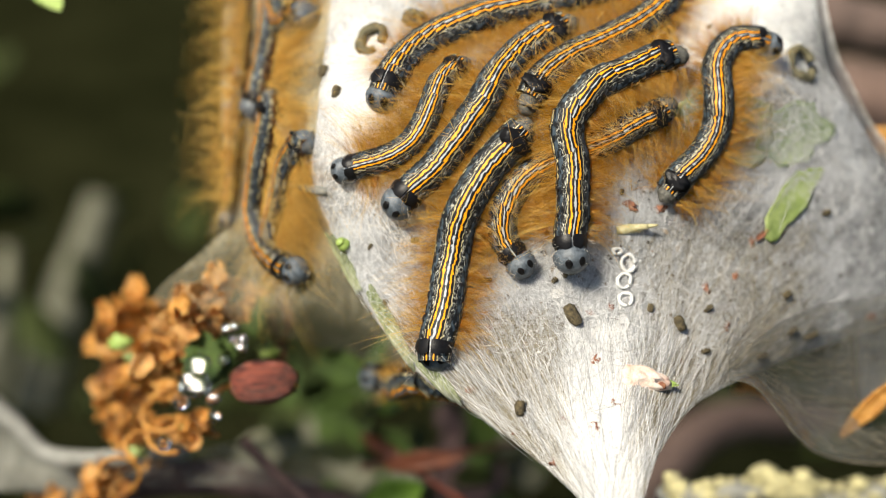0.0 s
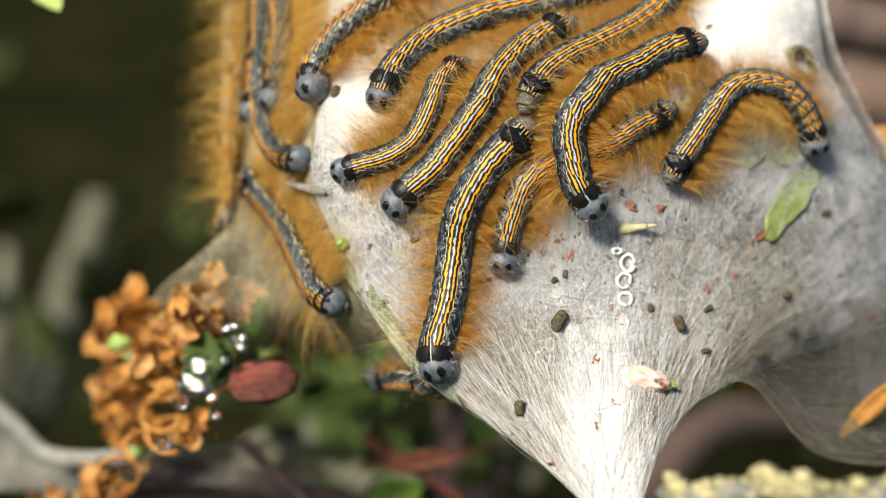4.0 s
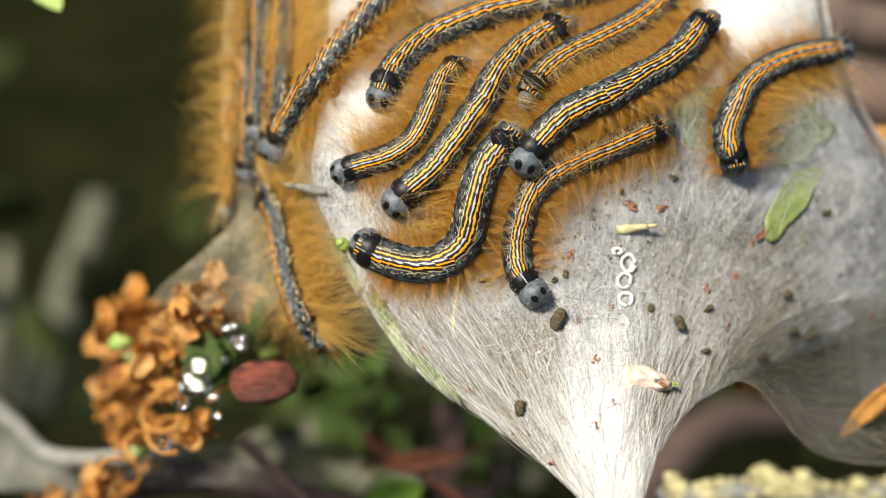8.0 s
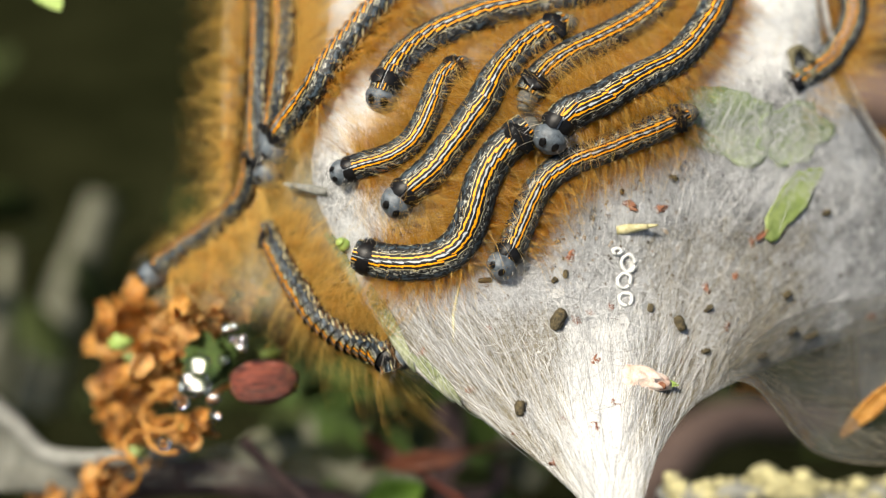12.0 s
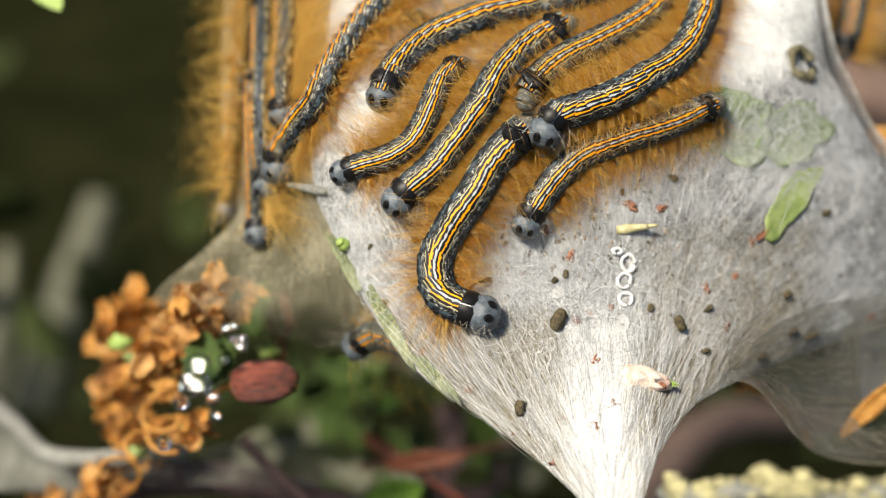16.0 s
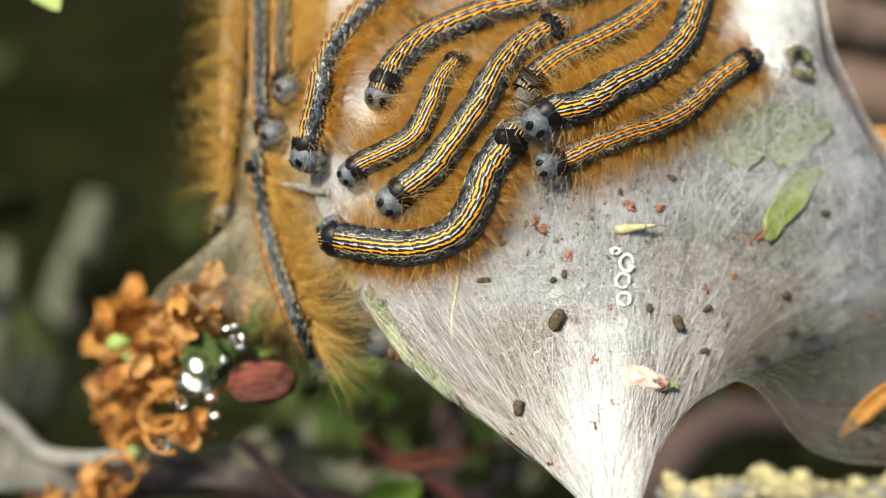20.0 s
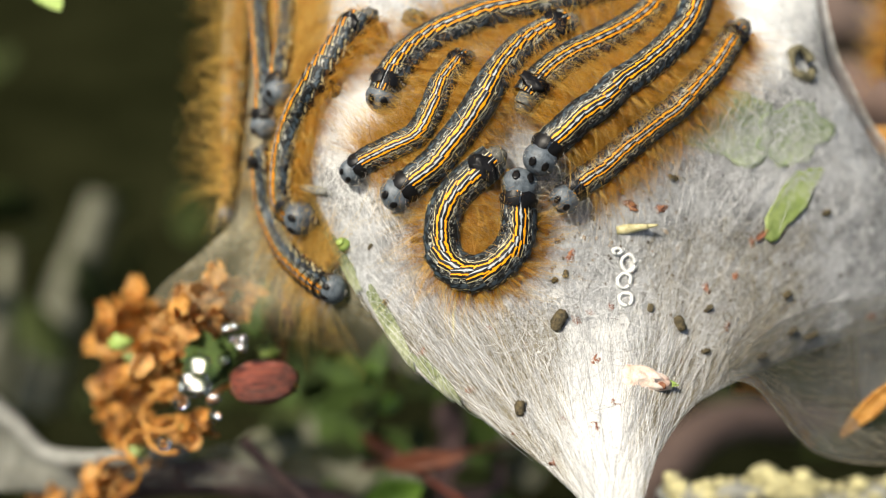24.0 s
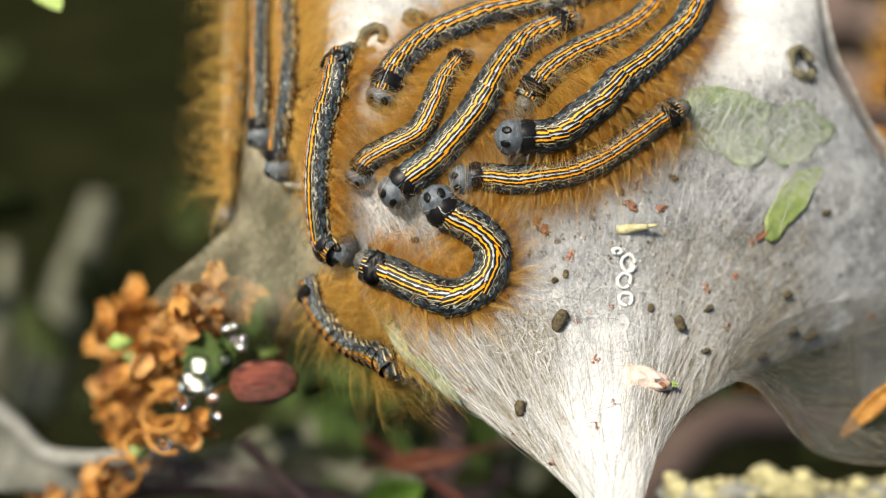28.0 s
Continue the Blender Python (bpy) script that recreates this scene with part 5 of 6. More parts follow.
    bend(cat_e, 28, 900, 242, 932, 244, 985, 236, 1040, 196, 1100, 146, 1158, 104, 1206, 54, 1236, 0, 1246, -40)

    bend(cat_f, 0, 925, 472, 900, 442, 888, 395, 908, 340, 950, 302, 1010, 276, 1070, 250, 1118, 225, 1162, 200, 1188, 186)
    bend(cat_f, 1, 945, 458, 913, 445, 895, 395, 912, 335, 955, 302, 1010, 280, 1072, 255, 1120, 228, 1162, 200, 1186, 186)
    bend(cat_f, 2, 945, 472, 928, 446, 908, 390, 920, 330, 965, 296, 1015, 275, 1075, 252, 1120, 226, 1162, 200, 1186, 186)
    bend(cat_f, 3, 911, 482, 904, 448, 905, 392, 920, 332, 960, 300, 1012, 276, 1078, 252, 1122, 226, 1164, 200, 1188, 188)
    bend(cat_f, 3.5, 888, 472, 898, 443, 910, 395, 926, 335, 965, 295, 1015, 272, 1080, 252, 1122, 226, 1166, 202, 1190, 192)
    bend(cat_f, 5.5, 912, 420, 880, 400, 888, 355, 930, 326, 985, 302, 1040, 280, 1085, 256, 1124, 230, 1158, 208, 1182, 198)
    bend(cat_f, 6, 988, 383, 945, 390, 917, 362, 930, 318, 980, 295, 1035, 276, 1082, 255, 1124, 230, 1160, 208, 1182, 202)
    bend(cat_f, 7, 888, 492, 900, 465, 920, 410, 943, 345, 978, 308, 1020, 285, 1068, 268, 1115, 248, 1158, 230, 1184, 228)
    bend(cat_f, 8, 947, 522, 922, 490, 914, 430, 930, 360, 968, 315, 1015, 290, 1062, 270, 1110, 250, 1158, 228, 1184, 220)
    bend(cat_f, 9, 914, 542, 909, 505, 915, 440, 935, 365, 968, 315, 1015, 290, 1062, 270, 1110, 252, 1158, 236, 1188, 230)
    bend(cat_f, 10, 866, 472, 886, 450, 922, 400, 948, 340, 985, 302, 1035, 278, 1085, 260, 1125, 244, 1162, 230, 1190, 224)
    bend(cat_f, 11, 890, 508, 896, 470, 920, 400, 950, 335, 990, 298, 1040, 278, 1090, 256, 1140, 240, 1182, 222, 1208, 218)
    bend(cat_f, 12, 885, 474, 902, 450, 925, 390, 955, 330, 1000, 292, 1050, 272, 1105, 250, 1155, 230, 1200, 206, 1225, 200)
    bend(cat_f, 12.5, 943, 450, 936, 415, 940, 360, 970, 315, 1015, 286, 1065, 266, 1115, 244, 1165, 222, 1215, 200, 1238, 192)
    bend(cat_f, 14.5, 1055, 372, 1018, 367, 985, 335, 1000, 290, 1045, 265, 1100, 248, 1150, 230, 1200, 210, 1245, 188, 1274, 186)
    bend(cat_f, 15, 1028, 427, 1005, 396, 982, 345, 1002, 292, 1050, 265, 1100, 248, 1150, 230, 1200, 210, 1245, 190, 1274, 186)
    bend(cat_f, 15.5, 975, 428, 980, 395, 985, 345, 1010, 290, 1055, 264, 1105, 246, 1155, 230, 1203, 210, 1245, 190, 1274, 186)
    bend(cat_f, 16, 930, 402, 940, 378, 972, 330, 1012, 288, 1060, 262, 1110, 245, 1160, 230, 1205, 210, 1245, 190, 1274, 186)
    bend(cat_f, 17, 920, 362, 940, 345, 982, 310, 1030, 276, 1080, 252, 1130, 234, 1180, 214, 1228, 192, 1270, 172, 1294, 166)
    bend(cat_f, 18, 944, 372, 952, 345, 985, 312, 1030, 278, 1080, 255, 1135, 238, 1190, 214, 1248, 172, 1298, 136, 1322, 126)
    bend(cat_f, 19, 930, 392, 944, 356, 980, 316, 1025, 282, 1080, 257, 1140, 236, 1195, 210, 1250, 170, 1302, 134, 1325, 124)
    bend(cat_f, 20, 965, 297, 1002, 285, 1042, 264, 1090, 244, 1140, 230, 1190, 206, 1240, 170, 1282, 136, 1324, 108, 1344, 100)
    bend(cat_f, 21, 1046, 292, 1062, 273, 1100, 246, 1150, 228, 1200, 208, 1250, 176, 1288, 130, 1308, 80, 1322, 35, 1328, 12)
    bend(cat_f, 21.5, 1090, 255, 1110, 232, 1150, 220, 1200, 200, 1248, 170, 1288, 128, 1308, 74, 1320, 15, 1328, -40)
    bend(cat_f, 23.5, 1040, 328, 1060, 305, 1102, 280, 1147, 242, 1190, 204, 1233, 164, 1272, 118, 1296, 76, 1312, 42, 1324, 26)
    bend(cat_f, 24, 998, 354, 1020, 330, 1066, 298, 1112, 258, 1160, 218, 1208, 178, 1252, 134, 1280, 90, 1302, 58, 1318, 45)
    bend(cat_f, 25, 936, 322, 966, 320, 1022, 306, 1078, 274, 1132, 238, 1184, 198, 1224, 160, 1252, 128, 1275, 104, 1294, 94)
    bend(cat_f, 26, 902, 312, 936, 320, 990, 326, 1045, 304, 1090, 266, 1140, 226, 1185, 186, 1213, 164, 1236, 150, 1258, 138)
    bend(cat_f, 27, 868, 288, 902, 296, 955, 306, 1015, 303, 1070, 288, 1120, 255, 1163, 214, 1203, 178, 1230, 160, 1254, 156)
    bend(cat_f, 28, 816, 320, 847, 313, 905, 320, 970, 312, 1030, 298, 1085, 270, 1130, 238, 1160, 214, 1184, 200, 1210, 192)

    bend(cat_g, 0, 1362, 85, 1335, 72, 1292, 78, 1268, 120, 1272, 180, 1263, 240, 1232, 285, 1205, 312, 1180, 345)
    bend(cat_g, 1, 1370, 152, 1380, 122, 1345, 95, 1297, 98, 1268, 150, 1262, 215, 1238, 262, 1212, 298, 1185, 335)
    bend(cat_g, 2, 1435, 118, 1425, 142, 1385, 126, 1335, 118, 1288, 142, 1264, 200, 1242, 250, 1216, 285, 1185, 325)
    bend(cat_g, 3, 1436, 246, 1432, 212, 1400, 166, 1350, 142, 1300, 148, 1262, 190, 1236, 240, 1211, 280, 1188, 318)
    bend(cat_g, 3.5, 1402, 270, 1412, 236, 1405, 182, 1360, 148, 1310, 150, 1266, 188, 1236, 240, 1208, 280, 1190, 316)
    bend(cat_g, 5.5, 1423, 85, 1428, 115, 1405, 160, 1345, 168, 1290, 168, 1250, 205, 1222, 248, 1200, 278, 1185, 312)
    bend(cat_g, 6, 1370, 60, 1380, 92, 1385, 142, 1345, 172, 1290, 178, 1250, 208, 1222, 252, 1200, 280, 1184, 312)
    bend(cat_g, 6.5, 1424, 14, 1412, 46, 1392, 92, 1345, 138, 1290, 180, 1250, 212, 1222, 252, 1202, 280, 1186, 308)
    bend(cat_g, 7, 1370, 5, 1360, 38, 1350, 85, 1328, 140, 1298, 190, 1287, 240, 1288, 285, 1286, 318)
    bend(cat_g, 8, 1492, 92, 1442, 97, 1382, 112, 1328, 148, 1298, 196, 1287, 240, 1296, 275, 1300, 298)
    bend(cat_g, 9, 1515, 140, 1490, 122, 1440, 122, 1382, 128, 1338, 152, 1308, 196, 1299, 245, 1298, 280)
    bend(cat_g, 10, 1530, 142, 1490, 132, 1440, 132, 1390, 148, 1342, 174, 1317, 215, 1308, 246)
    bend(cat_g, 11, 1492, 18, 1522, 70, 1505, 115, 1460, 126, 1410, 147, 1358, 180, 1330, 202)
    bend(cat_g, 12, 1480, -60, 1510, 0, 1500, 60, 1460, 110, 1408, 150, 1378, 166, deep=0.006)
    bend(cat_g, 12.5, 1480, -60, 1515, 10, 1502, 70, 1465, 110, 1425, 137, 1390, 156, deep=0.008)
    bend(cat_g, 14.5, 1450, -90, 1490, -30, 1510, 40, 1502, 100, 1490, 145, deep=0.022)
    bend(cat_g, 15, 1450, -90, 1490, -30, 1512, 40, 1506, 100, 1500, 148, deep=0.022)
    bend(cat_g, 16, 1440, -120, 1490, -70, 1512, -10, 1504, 50, 1488, 95, deep=0.022)
    bend(cat_g, 17, 1430, -120, 1465, -50, 1490, 0, 1505, 60, 1492, 115, deep=0.022)
    bend(cat_g, 18, 1430, -70, 1462, 0, 1490, 70, 1512, 130, 1516, 190, deep=0.022)
    bend(cat_g, 19, 1560, -260, 1570, -210, 1580, -150, 1585, -100, 1590, -50, deep=0.022)
    bend(cat_g, 26, 1640, -60, 1630, 0, 1620, 60, 1600, 120, 1590, 180, deep=0.022)

    bend(cat_h, 0, 770, 648, 768, 625, 785, 560, 797, 480, 810, 400, 842, 330, 882, 276, 912, 242, 930, 226)
    bend(cat_h, 1, 776, 652, 773, 628, 789, 560, 800, 480, 812, 400, 843, 330, 883, 276, 916, 238, 934, 226)
    bend(cat_h, 2, 812, 650, 790, 628, 788, 560, 798, 480, 810, 400, 842, 332, 882, 278, 916, 238, 934, 226)
    bend(cat_h, 3, 820, 652, 796, 628, 790, 565, 798, 485, 810, 405, 840, 335, 880, 280, 916, 238, 934, 226)
    bend(cat_h, 3.5, 802, 662, 787, 634, 788, 565, 798, 485, 810, 405, 840, 335, 880, 280, 916, 238, 934, 226)
    bend(cat_h, 5.5, 704, 550, 726, 545, 780, 548, 815, 505, 816, 430, 822, 362, 848, 302, 886, 258, 915, 234, 930, 226)
    bend(cat_h, 6, 698, 524, 716, 524, 775, 526, 814, 490, 816, 420, 826, 352, 852, 298, 886, 254, 910, 233, 924, 225)
    bend(cat_h, 7, 650, 508, 664, 490, 722, 485, 786, 462, 822, 410, 832, 345, 857, 293, 886, 254, 905, 234, 915, 230)
    bend(cat_h, 8, 633, 430, 657, 443, 712, 466, 772, 468, 820, 430, 836, 370, 852, 310, 882, 264, 905, 238, 915, 232)
    bend(cat_h, 9, 697, 542, 690, 515, 716, 478, 770, 455, 820, 425, 840, 360, 860, 304, 887, 264, 906, 240, 916, 232)
    bend(cat_h, 10, 742, 610, 738, 580, 745, 520, 782, 450, 822, 390, 842, 330, 872, 282, 902, 250, 922, 232, 936, 228)
    bend(cat_h, 11, 662, 462, 674, 482, 730, 500, 790, 470, 822, 410, 842, 342, 872, 287, 902, 252, 922, 234, 936, 226)
    bend(cat_h, 12, 626, 446, 648, 455, 715, 467, 786, 455, 827, 408, 847, 342, 872, 287, 902, 252, 926, 232, 940, 226)
    bend(cat_h, 12.5, 628, 478, 648, 474, 715, 463, 788, 453, 828, 408, 848, 342, 874, 287, 904, 252, 926, 232, 940, 226)
    bend(cat_h, 14.5, 626, 400, 646, 425, 702, 452, 762, 460, 816, 430, 842, 370, 866, 312, 892, 267, 921, 234, 940, 226)
    bend(cat_h, 15, 622, 450, 644, 450, 712, 456, 786, 448, 830, 400, 852, 332, 880, 282, 906, 252, 926, 232, 940, 226)
    bend(cat_h, 15.5, 695, 552, 704, 530, 740, 478, 790, 425, 830, 375, 850, 325, 875, 285, 900, 254, 922, 234, 938, 226)
    bend(cat_h, 16, 858, 557, 822, 547, 780, 520, 772, 460, 800, 400, 840, 342, 866, 297, 892, 262, 916, 237, 935, 226)
    bend(cat_h, 16.5, 762, 570, 762, 540, 765, 490, 785, 432, 820, 380, 846, 330, 872, 285, 898, 255, 918, 235, 935, 226)
    bend(cat_h, 17, 684, 572, 694, 540, 728, 490, 782, 430, 828, 380, 852, 330, 876, 283, 902, 252, 920, 234, 935, 226)
    bend(cat_h, 18, 608, 475, 628, 470, 692, 460, 762, 436, 825, 395, 850, 340, 876, 287, 902, 252, 920, 234, 930, 229)
    bend(cat_h, 19, 594, 455, 615, 455, 682, 455, 752, 436, 815, 395, 850, 334, 880, 282, 902, 252, 920, 234, 930, 229)
    bend(cat_h, 20, 568, 414, 595, 422, 662, 433, 732, 440, 800, 418, 840, 370, 862, 312, 886, 272, 906, 242, 925, 227)
    bend(cat_h, 21, 742, 550, 718, 538, 702, 492, 738, 440, 800, 402, 845, 352, 867, 302, 892, 267, 916, 238, 935, 227)
    bend(cat_h, 21.5, 836, 526, 806, 526, 755, 502, 747, 440, 795, 390, 842, 342, 872, 292, 897, 262, 921, 239, 940, 227)
    bend(cat_h, 23.5, 948, 346, 925, 378, 900, 440, 845, 473, 793, 452, 782, 400, 808, 345, 852, 302, 886, 267, 906, 250)
    bend(cat_h, 24, 922, 322, 915, 358, 915, 420, 880, 470, 825, 486, 785, 448, 787, 380, 817, 332, 857, 297, 880, 277)
    bend(cat_h, 25, 870, 288, 880, 322, 886, 380, 893, 450, 862, 500, 810, 513, 762, 488, 742, 430, 765, 380, 788, 360)
    bend(cat_h, 26, 848, 276, 846, 308, 853, 370, 863, 440, 840, 500, 780, 520, 720, 502, 668, 482, 645, 475)
    bend(cat_h, 27, 768, 368, 798, 372, 850, 375, 880, 430, 860, 490, 805, 526, 745, 512, 692, 487, 658, 468, 645, 452)
    bend(cat_h, 28, 772, 350, 787, 376, 830, 395, 868, 432, 865, 490, 815, 528, 757, 516, 702, 490, 662, 474, 645, 460)

    bend(cat_m, 0, 745, -70, 765, -100, 805, -140, 850, -185, 900, -230)
    bend(cat_m, 1, 690, 28, 688, 5, 720, -45, 765, -95, 820, -140, 870, -190)
    bend(cat_m, 2, 590, 116, 584, 80, 622, 45, 672, 5, 722, -32, 780, -80, 830, -130)
    bend(cat_m, 3, 548, 32, 565, 55, 612, 48, 662, 20, 722, -15, 780, -60, 840, -110)
    bend(cat_m, 3.5, 570, 142, 570, 106, 602, 60, 652, 20, 702, -12, 760, -50, 820, -90)
    bend(cat_m, 5.5, 490, 222, 510, 202, 552, 155, 592, 105, 632, 50, 672, 0, 712, -50, 750, -90)
    bend(cat_m, 6, 478, 195, 518, 168, 578, 120, 625, 60, 667, 5, 705, -40, 742, -80)
    bend(cat_m, 7, 547, 260, 541, 230, 562, 170, 595, 105, 638, 50, 682, 5, 722, -40, 760, -90)
    bend(cat_m, 8, 490, 266, 500, 238, 542, 170, 587, 110, 632, 55, 672, 10, 712, -35, 750, -80)
    bend(cat_m, 9, 496, 258, 508, 217, 548, 165, 597, 110, 640, 55, 677, 10, 717, -35, 752, -80)
    bend(cat_m, 10, 560, 242, 542, 216, 550, 165, 590, 105, 634, 55, 677, 10, 717, -35, 752, -80)
    bend(cat_m, 11, 537, 270, 541, 237, 558, 170, 594, 105, 638, 50, 682, 5, 722, -40, 760, -85)
    bend(cat_m, 12, 488, 264, 500, 238, 545, 180, 590, 115, 638, 55, 677, 10, 717, -35, 752, -80)
    bend(cat_m, 12.5, 500, 248, 518, 212, 558, 150, 603, 95, 647, 40, 682, 0, 722, -45, 757, -90)
    bend(cat_m, 14.5, 528, 282, 533, 248, 553, 185, 585, 110, 632, 52, 677, 10, 717, -35, 752, -80)
    bend(cat_m, 15, 536, 287, 541, 252, 553, 190, 583, 118, 628, 57, 677, 10, 717, -35, 752, -80)
    bend(cat_m, 16, 494, 304, 494, 272, 540, 210, 583, 137, 618, 78, 662, 22, 705, -20, 745, -60)
    bend(cat_m, 17, 486, 330, 499, 296, 528, 220, 567, 142, 610, 78, 658, 22, 702, -20, 740, -60)
    bend(cat_m, 18, 520, 272, 518, 243, 533, 180, 572, 112, 613, 65, 667, 17, 710, -25, 750, -65)
    bend(cat_m, 19, 615, 213, 590, 208, 552, 192, 545, 145, 575, 95, 622, 52, 677, 10, 720, -30)
    bend(cat_m, 20, 547, 282, 551, 250, 566, 190, 580, 130, 605, 75, 652, 22, 692, -15, 732, -60)
    bend(cat_m, 21, 535, 310, 550, 270, 572, 200, 593, 120, 628, 57, 672, 7, 702, -30, 732, -60)
    bend(cat_m, 21.5, 490, 308, 497, 283, 542, 237, 582, 167, 608, 102, 642, 47, 677, 7, 702, -20)
    bend(cat_m, 23.5, 512, 368, 504, 330, 510, 260, 533, 195, 567, 140, 598, 87, 628, 37, 655, 20)
    bend(cat_m, 24, 535, 388, 507, 360, 506, 290, 523, 215, 558, 150, 592, 100, 622, 57, 655, 32)
    bend(cat_m, 24.5, 520, 350, 503, 310, 508, 250, 528, 190, 560, 135, 592, 90, 622, 54, 655, 32)
    bend(cat_m, 25, 534, 273, 508, 245, 512, 205, 540, 160, 570, 120, 595, 82, 618, 50, 655, 30)
    bend(cat_m, 26, 555, 327, 548, 297, 537, 240, 548, 180, 567, 130, 592, 85, 617, 52, 652, 35)
    bend(cat_m, 27, 587, 405, 567, 375, 553, 310, 566, 240, 582, 180, 597, 115, 614, 62, 655, 40)
    bend(cat_m, 28, 607, 452, 580, 430, 566, 370, 564, 300, 575, 220, 591, 170, 602, 125, 620, 92)

    bend(cat_n, 0, 527, 480, 490, 462, 460, 420, 452, 370, 460, 300, 475, 230, 480, 170)
    bend(cat_n, 0.5, 546, 492, 508, 470, 474, 430, 460, 378, 466, 300, 477, 230, 480, 170)
    bend(cat_n, 1, 537, 432, 500, 430, 468, 400, 460, 350, 468, 290, 476, 230, 480, 170)
    bend(cat_n, 2, 559, 435, 518, 416, 482, 380, 464, 322, 466, 270, 474, 220, 478, 170)
    bend(cat_n, 3, 562, 440, 518, 412, 475, 355, 455, 320, 445, 280, 440, 240)
    bend(cat_n, 3.5, 597, 512, 562, 498, 532, 442, 502, 390, 462, 345, 435, 315)
    bend(cat_n, 5.5, 572, 575, 557, 550, 527, 480, 502, 410, 467, 345, 445, 310)
    bend(cat_n, 6, 510, 535, 515, 500, 512, 440, 497, 380, 468, 337, 445, 315)
    bend(cat_n, 6.5, 470, 590, 487, 555, 515, 490, 515, 425, 490, 370, 465, 335)
    bend(cat_n, 7, 487, 625, 500, 590, 517, 510, 507, 430, 487, 370, 460, 335)
    bend(cat_n, 8, 585, 602, 555, 585, 517, 520, 502, 440, 492, 380, 465, 335)
    bend(cat_n, 9, 705, 622, 630, 598, 557, 555, 517, 480, 492, 400, 462, 350)
    bend(cat_n, 10, 705, 625, 618, 591, 557, 545, 517, 490, 492, 430, 470, 385)
    bend(cat_n, 11, 712, 625, 625, 600, 562, 560, 522, 490, 492, 430, 475, 398)
    bend(cat_n, 12, 712, 640, 635, 605, 567, 560, 522, 500, 492, 440, 472, 403)
    bend(cat_n, 12.5, 637, 592, 597, 572, 552, 537, 517, 490, 492, 440, 475, 400)
    bend(cat_n, 14.5, 785, 655, 728, 630, 680, 612, 632, 585, 572, 540, 505, 488)
    bend(cat_n, 15, 810, 655, 750, 635, 692, 614, 642, 588, 585, 552, 520, 512, deep=0.001)
    bend(cat_n, 15.5, 880, 650, 820, 635, 765, 620, 710, 600, 650, 570, 590, 545, deep=0.004)
    bend(cat_n, 16, 940, 650, 890, 635, 830, 620, 760, 610, 680, 590, 645, 570, deep=0.014)
    bend(cat_n, 17, 1010, 640, 970, 620, 930, 600, 900, 580, 880, 560, 860, 550, deep=0.02)

    bend(cat_p, 0, 540, 252, 515, 280, 502, 325, 492, 370, 480, 420, 470, 450)
    bend(cat_p, 1, 540, 252, 513, 275, 500, 300, 492, 330, 485, 370, 480, 420)
    bend(cat_p, 2, 540, 254, 510, 262, 492, 240, 487, 200, 480, 150, 478, 100)
    bend(cat_p, 3.5, 540, 285, 507, 277, 482, 247, 470, 200, 465, 150, 462, 100)
    bend(cat_p, 5.5, 497, 264, 468, 258, 452, 215, 448, 165, 446, 120, 445, 70)
    bend(cat_p, 8, 440, 305, 446, 265, 448, 215, 447, 165, 446, 120, 445, 70)
    bend(cat_p, 9, 382, 390, 412, 360, 437, 320, 448, 270, 450, 215, 448, 160)
    bend(cat_p, 10, 362, 428, 392, 400, 422, 360, 445, 310, 450, 250, 448, 190)
    bend(cat_p, 11, 350, 412, 385, 390, 420, 352, 443, 305, 450, 250, 448, 190)
    bend(cat_p, 12, 266, 488, 320, 450, 372, 412, 417, 370, 445, 320, 452, 260)
    bend(cat_p, 12.5, 280, 475, 330, 440, 378, 405, 418, 365, 443, 315, 450, 255)
    bend(cat_p, 14.5, 356, 390, 392, 365, 427, 330, 445, 280, 452, 220, 450, 160)
    bend(cat_p, 15, 372, 388, 402, 365, 432, 330, 447, 280, 452, 220, 450, 160)
    bend(cat_p, 16, 456, 420, 458, 365, 456, 310, 455, 250, 454, 190, 452, 130)
    bend(cat_p, 16.5, 492, 465, 470, 430, 456, 370, 448, 310, 450, 250, 454, 190)
    bend(cat_p, 17, 482, 555, 467, 510, 452, 430, 443, 360, 447, 300, 455, 240)
    bend(cat_p, 18, 532, 406, 492, 392, 462, 350, 456, 300, 458, 240, 458, 180)
    bend(cat_p, 19, 562, 600, 547, 560, 512, 480, 482, 400, 467, 330, 460, 270)
    bend(cat_p, 20, 575, 632, 547, 590, 507, 510, 482, 420, 467, 340, 460, 270)
    bend(cat_p, 21, 430, 625, 447, 590, 472, 490, 472, 400, 467, 320, 460, 250)
    bend(cat_p, 21.5, 560, 602, 522, 570, 482, 490, 476, 400, 471, 330, 465, 260)
    bend(cat_p, 23.5, 588, 528, 552, 506, 507, 450, 477, 390, 467, 330, 460, 270)
    bend(cat_p, 24, 592, 513, 562, 496, 512, 450, 482, 390, 468, 330, 463, 270)
    bend(cat_p, 25, 715, 625, 640, 600, 572, 560, 522, 480, 492, 410, 467, 350)
    bend(cat_p, 26, 730, 632, 650, 606, 590, 580, 542, 532, 512, 470, 482, 402)
    bend(cat_p, 27, 735, 645, 655, 615, 602, 588, 562, 542, 532, 492, 510, 450)
    bend(cat_p, 28, 785, 668, 712, 645, 646, 618, 597, 582, 562, 542, 550, 500)

    bend(cat_q, 0, 655, 668, 690, 672, 780, 680, 850, 700, 920, 720)
    bend(cat_q, 6, 680, 662, 714, 668, 800, 680, 860, 700, 930, 720)
    bend(cat_q, 8, 830, 668, 870, 680, 910, 700, 950, 720, 990, 750)
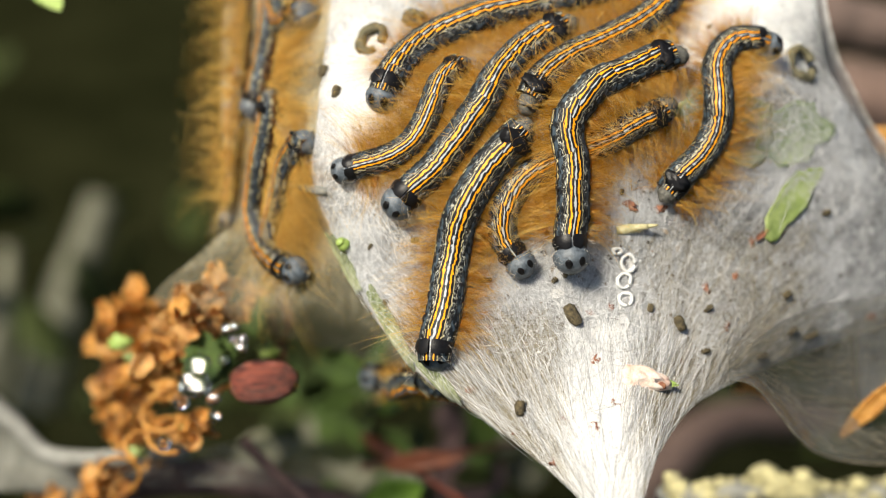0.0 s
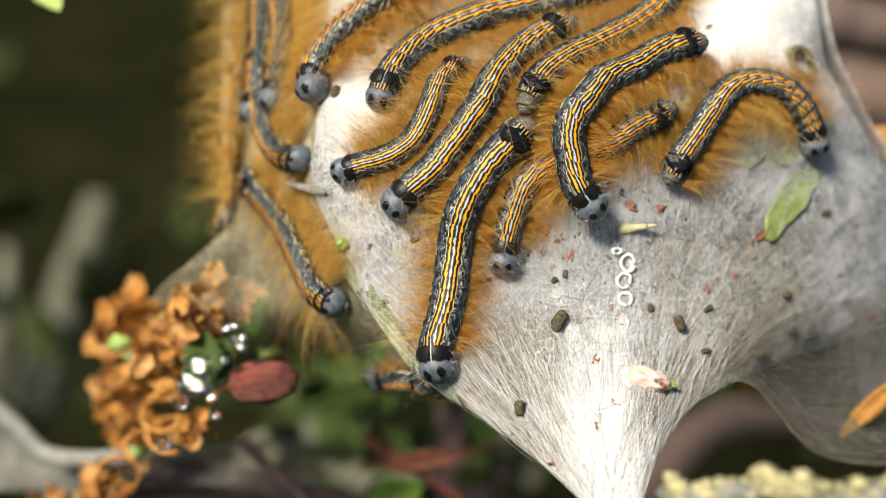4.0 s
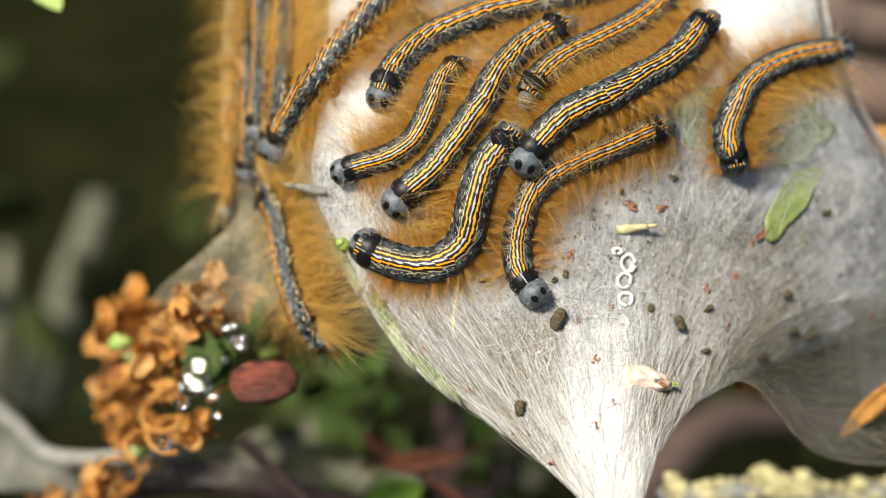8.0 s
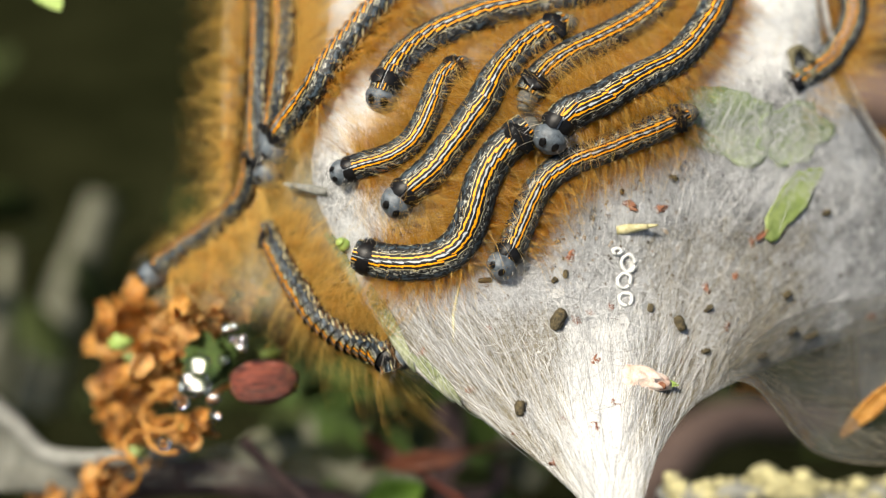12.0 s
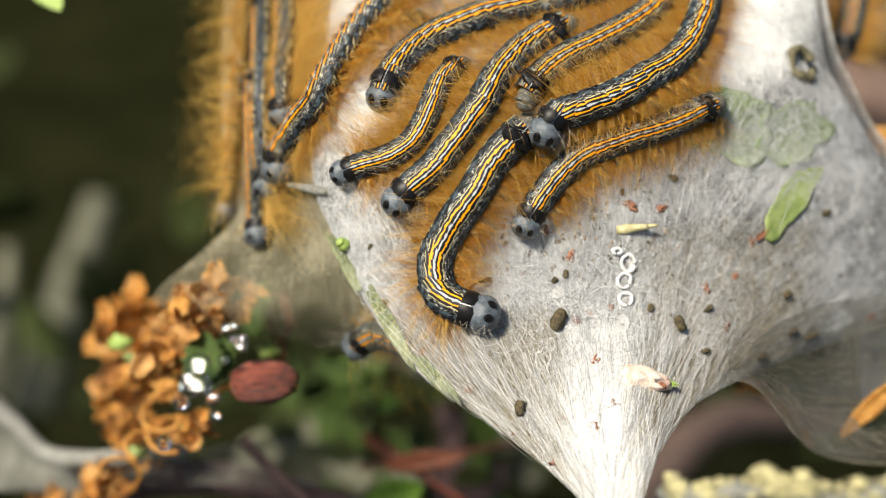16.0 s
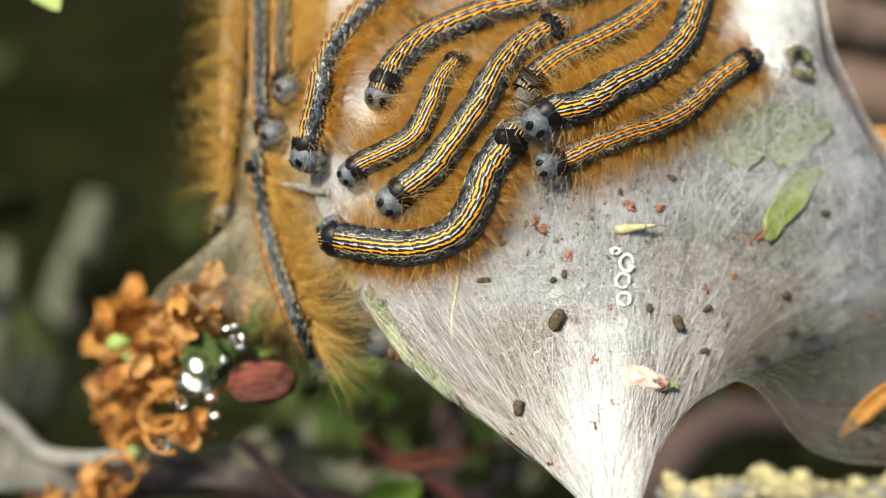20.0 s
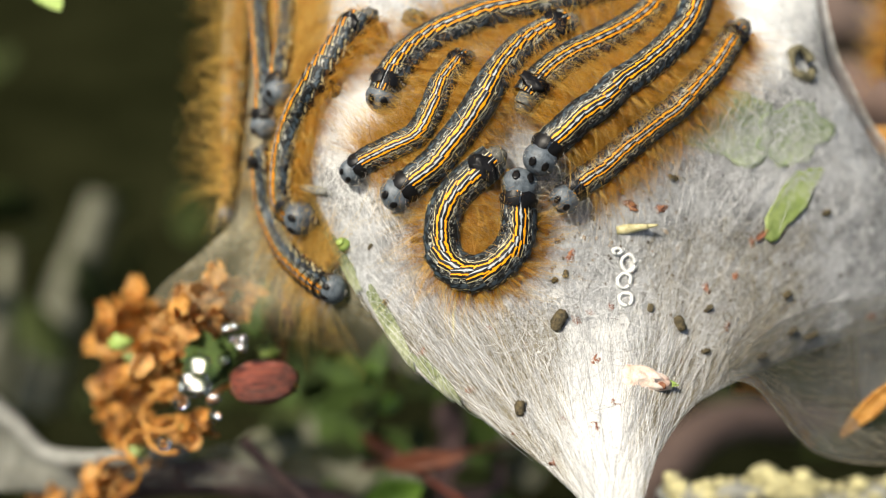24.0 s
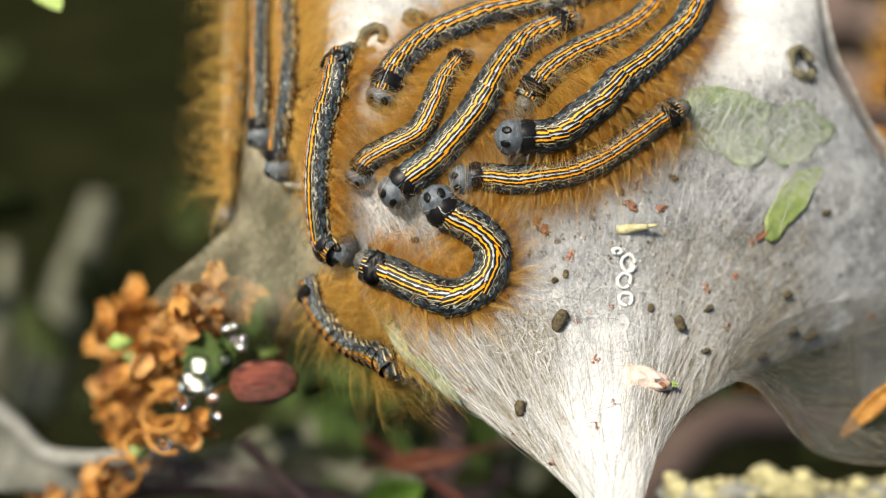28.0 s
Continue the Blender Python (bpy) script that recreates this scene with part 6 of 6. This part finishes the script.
    bend(cat_q, 14.5, 800, 640, 840, 670, 880, 700, 920, 730, 960, 760)
    bend(cat_q, 16, 630, 612, 668, 592, 760, 610, 840, 640, 900, 680)
    bend(cat_q, 18, 660, 600, 696, 604, 790, 630, 860, 660, 920, 700)
    bend(cat_q, 19, 690, 612, 726, 618, 810, 650, 880, 680, 940, 720)
    bend(cat_q, 20, 674, 606, 712, 612, 800, 640, 870, 670, 930, 710)
    bend(cat_q, 21, 800, 650, 840, 680, 880, 710, 920, 740, 960, 770)

    bend(cat_l, 0, 540, 25, 508, 42, 490, 0, 486, -60, 482, -120, 480, -180)
    bend(cat_l, 1, 540, 100, 512, 75, 492, 30, 487, -20, 483, -80, 480, -140)
    bend(cat_l, 2, 525, 187, 505, 150, 508, 80, 497, 10, 490, -50, 486, -110)
    bend(cat_l, 3, 490, 172, 502, 120, 508, 60, 500, 0, 495, -60, 490, -120)
    bend(cat_l, 5.5, 480, 188, 497, 130, 509, 60, 501, 0, 496, -60, 490, -120)
    bend(cat_l, 7, 490, 235, 498, 180, 507, 110, 509, 40, 508, -20, 500, -90)
    bend(cat_l, 8, 482, 265, 497, 200, 507, 120, 511, 40, 508, -20, 500, -90)
    bend(cat_l, 10, 497, 250, 500, 190, 507, 120, 510, 40, 508, -20, 500, -90)
    bend(cat_l, 12, 485, 250, 498, 190, 509, 120, 513, 40, 508, -20, 500, -90)
    bend(cat_l, 15, 500, 215, 502, 160, 509, 90, 512, 20, 508, -50, 500, -110)
    bend(cat_l, 17, 505, 205, 506, 150, 511, 90, 512, 20, 508, -50, 500, -110)
    bend(cat_l, 18, 495, 300, 502, 230, 511, 150, 512, 70, 510, 0, 504, -70)
    bend(cat_l, 19, 517, 238, 508, 190, 512, 120, 512, 50, 508, -20, 502, -90)
    bend(cat_l, 20, 515, 165, 506, 120, 509, 60, 509, 0, 506, -60, 500, -120)
    bend(cat_l, 21, 510, 195, 509, 150, 511, 90, 509, 30, 506, -40, 500, -110)
    bend(cat_l, 23.5, 494, 165, 505, 110, 511, 50, 509, 0, 506, -60, 500, -120)
    bend(cat_l, 26, 500, 185, 508, 130, 513, 60, 511, 0, 507, -60, 500, -120)
    bend(cat_l, 27, 498, 250, 502, 200, 512, 120, 516, 50, 515, -20, 508, -90)
    bend(cat_l, 28, 496, 300, 502, 250, 514, 160, 517, 80, 513, 0, 508, -80)

    bend(cat_k, 0, 450, 190, 466, 140, 476, 90, 481, 30, 481, -30, 478, -90)
    bend(cat_k, 2, 458, 190, 470, 120, 470, 50, 467, -20, 465, -90, 465, -150)
    bend(cat_k, 5.5, 445, 202, 461, 140, 469, 70, 469, 0, 467, -70, 465, -140)
    bend(cat_k, 8, 460, 237, 466, 170, 469, 100, 469, 30, 468, -40, 466, -110)
    bend(cat_k, 12, 477, 312, 465, 260, 465, 190, 467, 120, 468, 50, 467, -20)
    bend(cat_k, 12.5, 482, 326, 466, 275, 465, 200, 467, 130, 468, 60, 467, -10)
    bend(cat_k, 14.5, 476, 346, 465, 290, 465, 220, 467, 150, 468, 80, 467, 0)
    bend(cat_k, 16, 478, 330, 468, 270, 466, 200, 467, 130, 468, 60, 467, -10)
    bend(cat_k, 18, 490, 316, 471, 270, 466, 200, 467, 130, 468, 60, 467, -10)
    bend(cat_k, 19, 497, 316, 471, 270, 466, 200, 467, 130, 468, 60, 467, -10)
    bend(cat_k, 20, 490, 242, 472, 200, 469, 130, 467, 60, 467, -10, 465, -80)
    bend(cat_k, 21, 488, 250, 471, 205, 468, 135, 467, 65, 467, -5, 465, -75)
    bend(cat_k, 24, 470, 225, 476, 160, 469, 90, 463, 20, 461, -50, 460, -120)
    bend(cat_k, 28, 465, 245, 469, 170, 466, 100, 467, 30, 467, -40, 466, -110)
    bend(cat_j, 0, 404, 392, 413, 330, 422, 240, 428, 150, 432, 60, 435, -30)
    bend(cat_j, 14, 400, 375, 412, 310, 422, 225, 428, 140, 432, 50, 435, -50)
    bend(cat_j, 28, 402, 385, 412, 320, 422, 235, 428, 150, 432, 60, 435, -40)
    bend(cat_s, 0, 1210, 600, 1180, 580, 1150, 560, 1110, 540)
    bend(cat_s, 21.5, 1250, 650, 1215, 620, 1180, 590, 1140, 560)
    bend(cat_s, 23.5, 1352, 732, 1318, 705, 1280, 690, 1240, 660)
    bend(cat_s, 24, 1250, 640, 1215, 615, 1180, 590, 1140, 560)
    walk(rolling, [(t, on_skin(u, v, 24 * U * 0.38, a)) for t, u, v, a in ((0, 1012, 560, -30), (1.2, 1012, 558, -30), (2, 1032, 553, 30), (3, 1021, 553, 10), (3.5, 992, 572, 25),
                                                                          (5.5, 986, 570, 25), (8, 986, 569, 25), (20, 986, 570, 25), (28, 989, 571, 25))])
    # how far the head is held down under the collar, in time
    cat_h["tuck"] = [(0, 0.9), (1, 0.8), (2, 0.3), (3.2, 0.1), (5, 0.6), (6, 0.9), (7, 0.8), (8, 0.45), (9, 0.9), (12.5, 0.9), (14.5, 0.4), (15, 0.8), (15.5, 0.5),
                     (16, 0.0), (16.5, 0.5), (17, 0.85), (20, 0.85), (21, 0.85), (21.5, 0.45), (22.5, 0.1), (28, 0.15)]
    cat_n["tuck"], cat_p["tuck"] = [(0, 0.0), (8, 0.3), (9, 0.7), (28, 0.7)], [(0, 0.0), (24, 0.0), (25, 0.6), (28, 0.8)]
    cat_m["tuck"] = [(0, 0.0), (26, 0.0), (27, 0.7), (28, 0.7)]
    cat_a["tuck"], cat_c["tuck"], cat_f["tuck"], cat_b["tuck"] = [(0, 0.6)], [(0, 0.05)], [(0, 0.0)], [(0, 0.0)]
    for cat in (cat_a, cat_b, cat_c, cat_d, cat_e, cat_f, cat_g, cat_h, cat_m, cat_n, cat_p, cat_q, cat_l, cat_k, cat_j, cat_s):
        creep(cat)


motions()
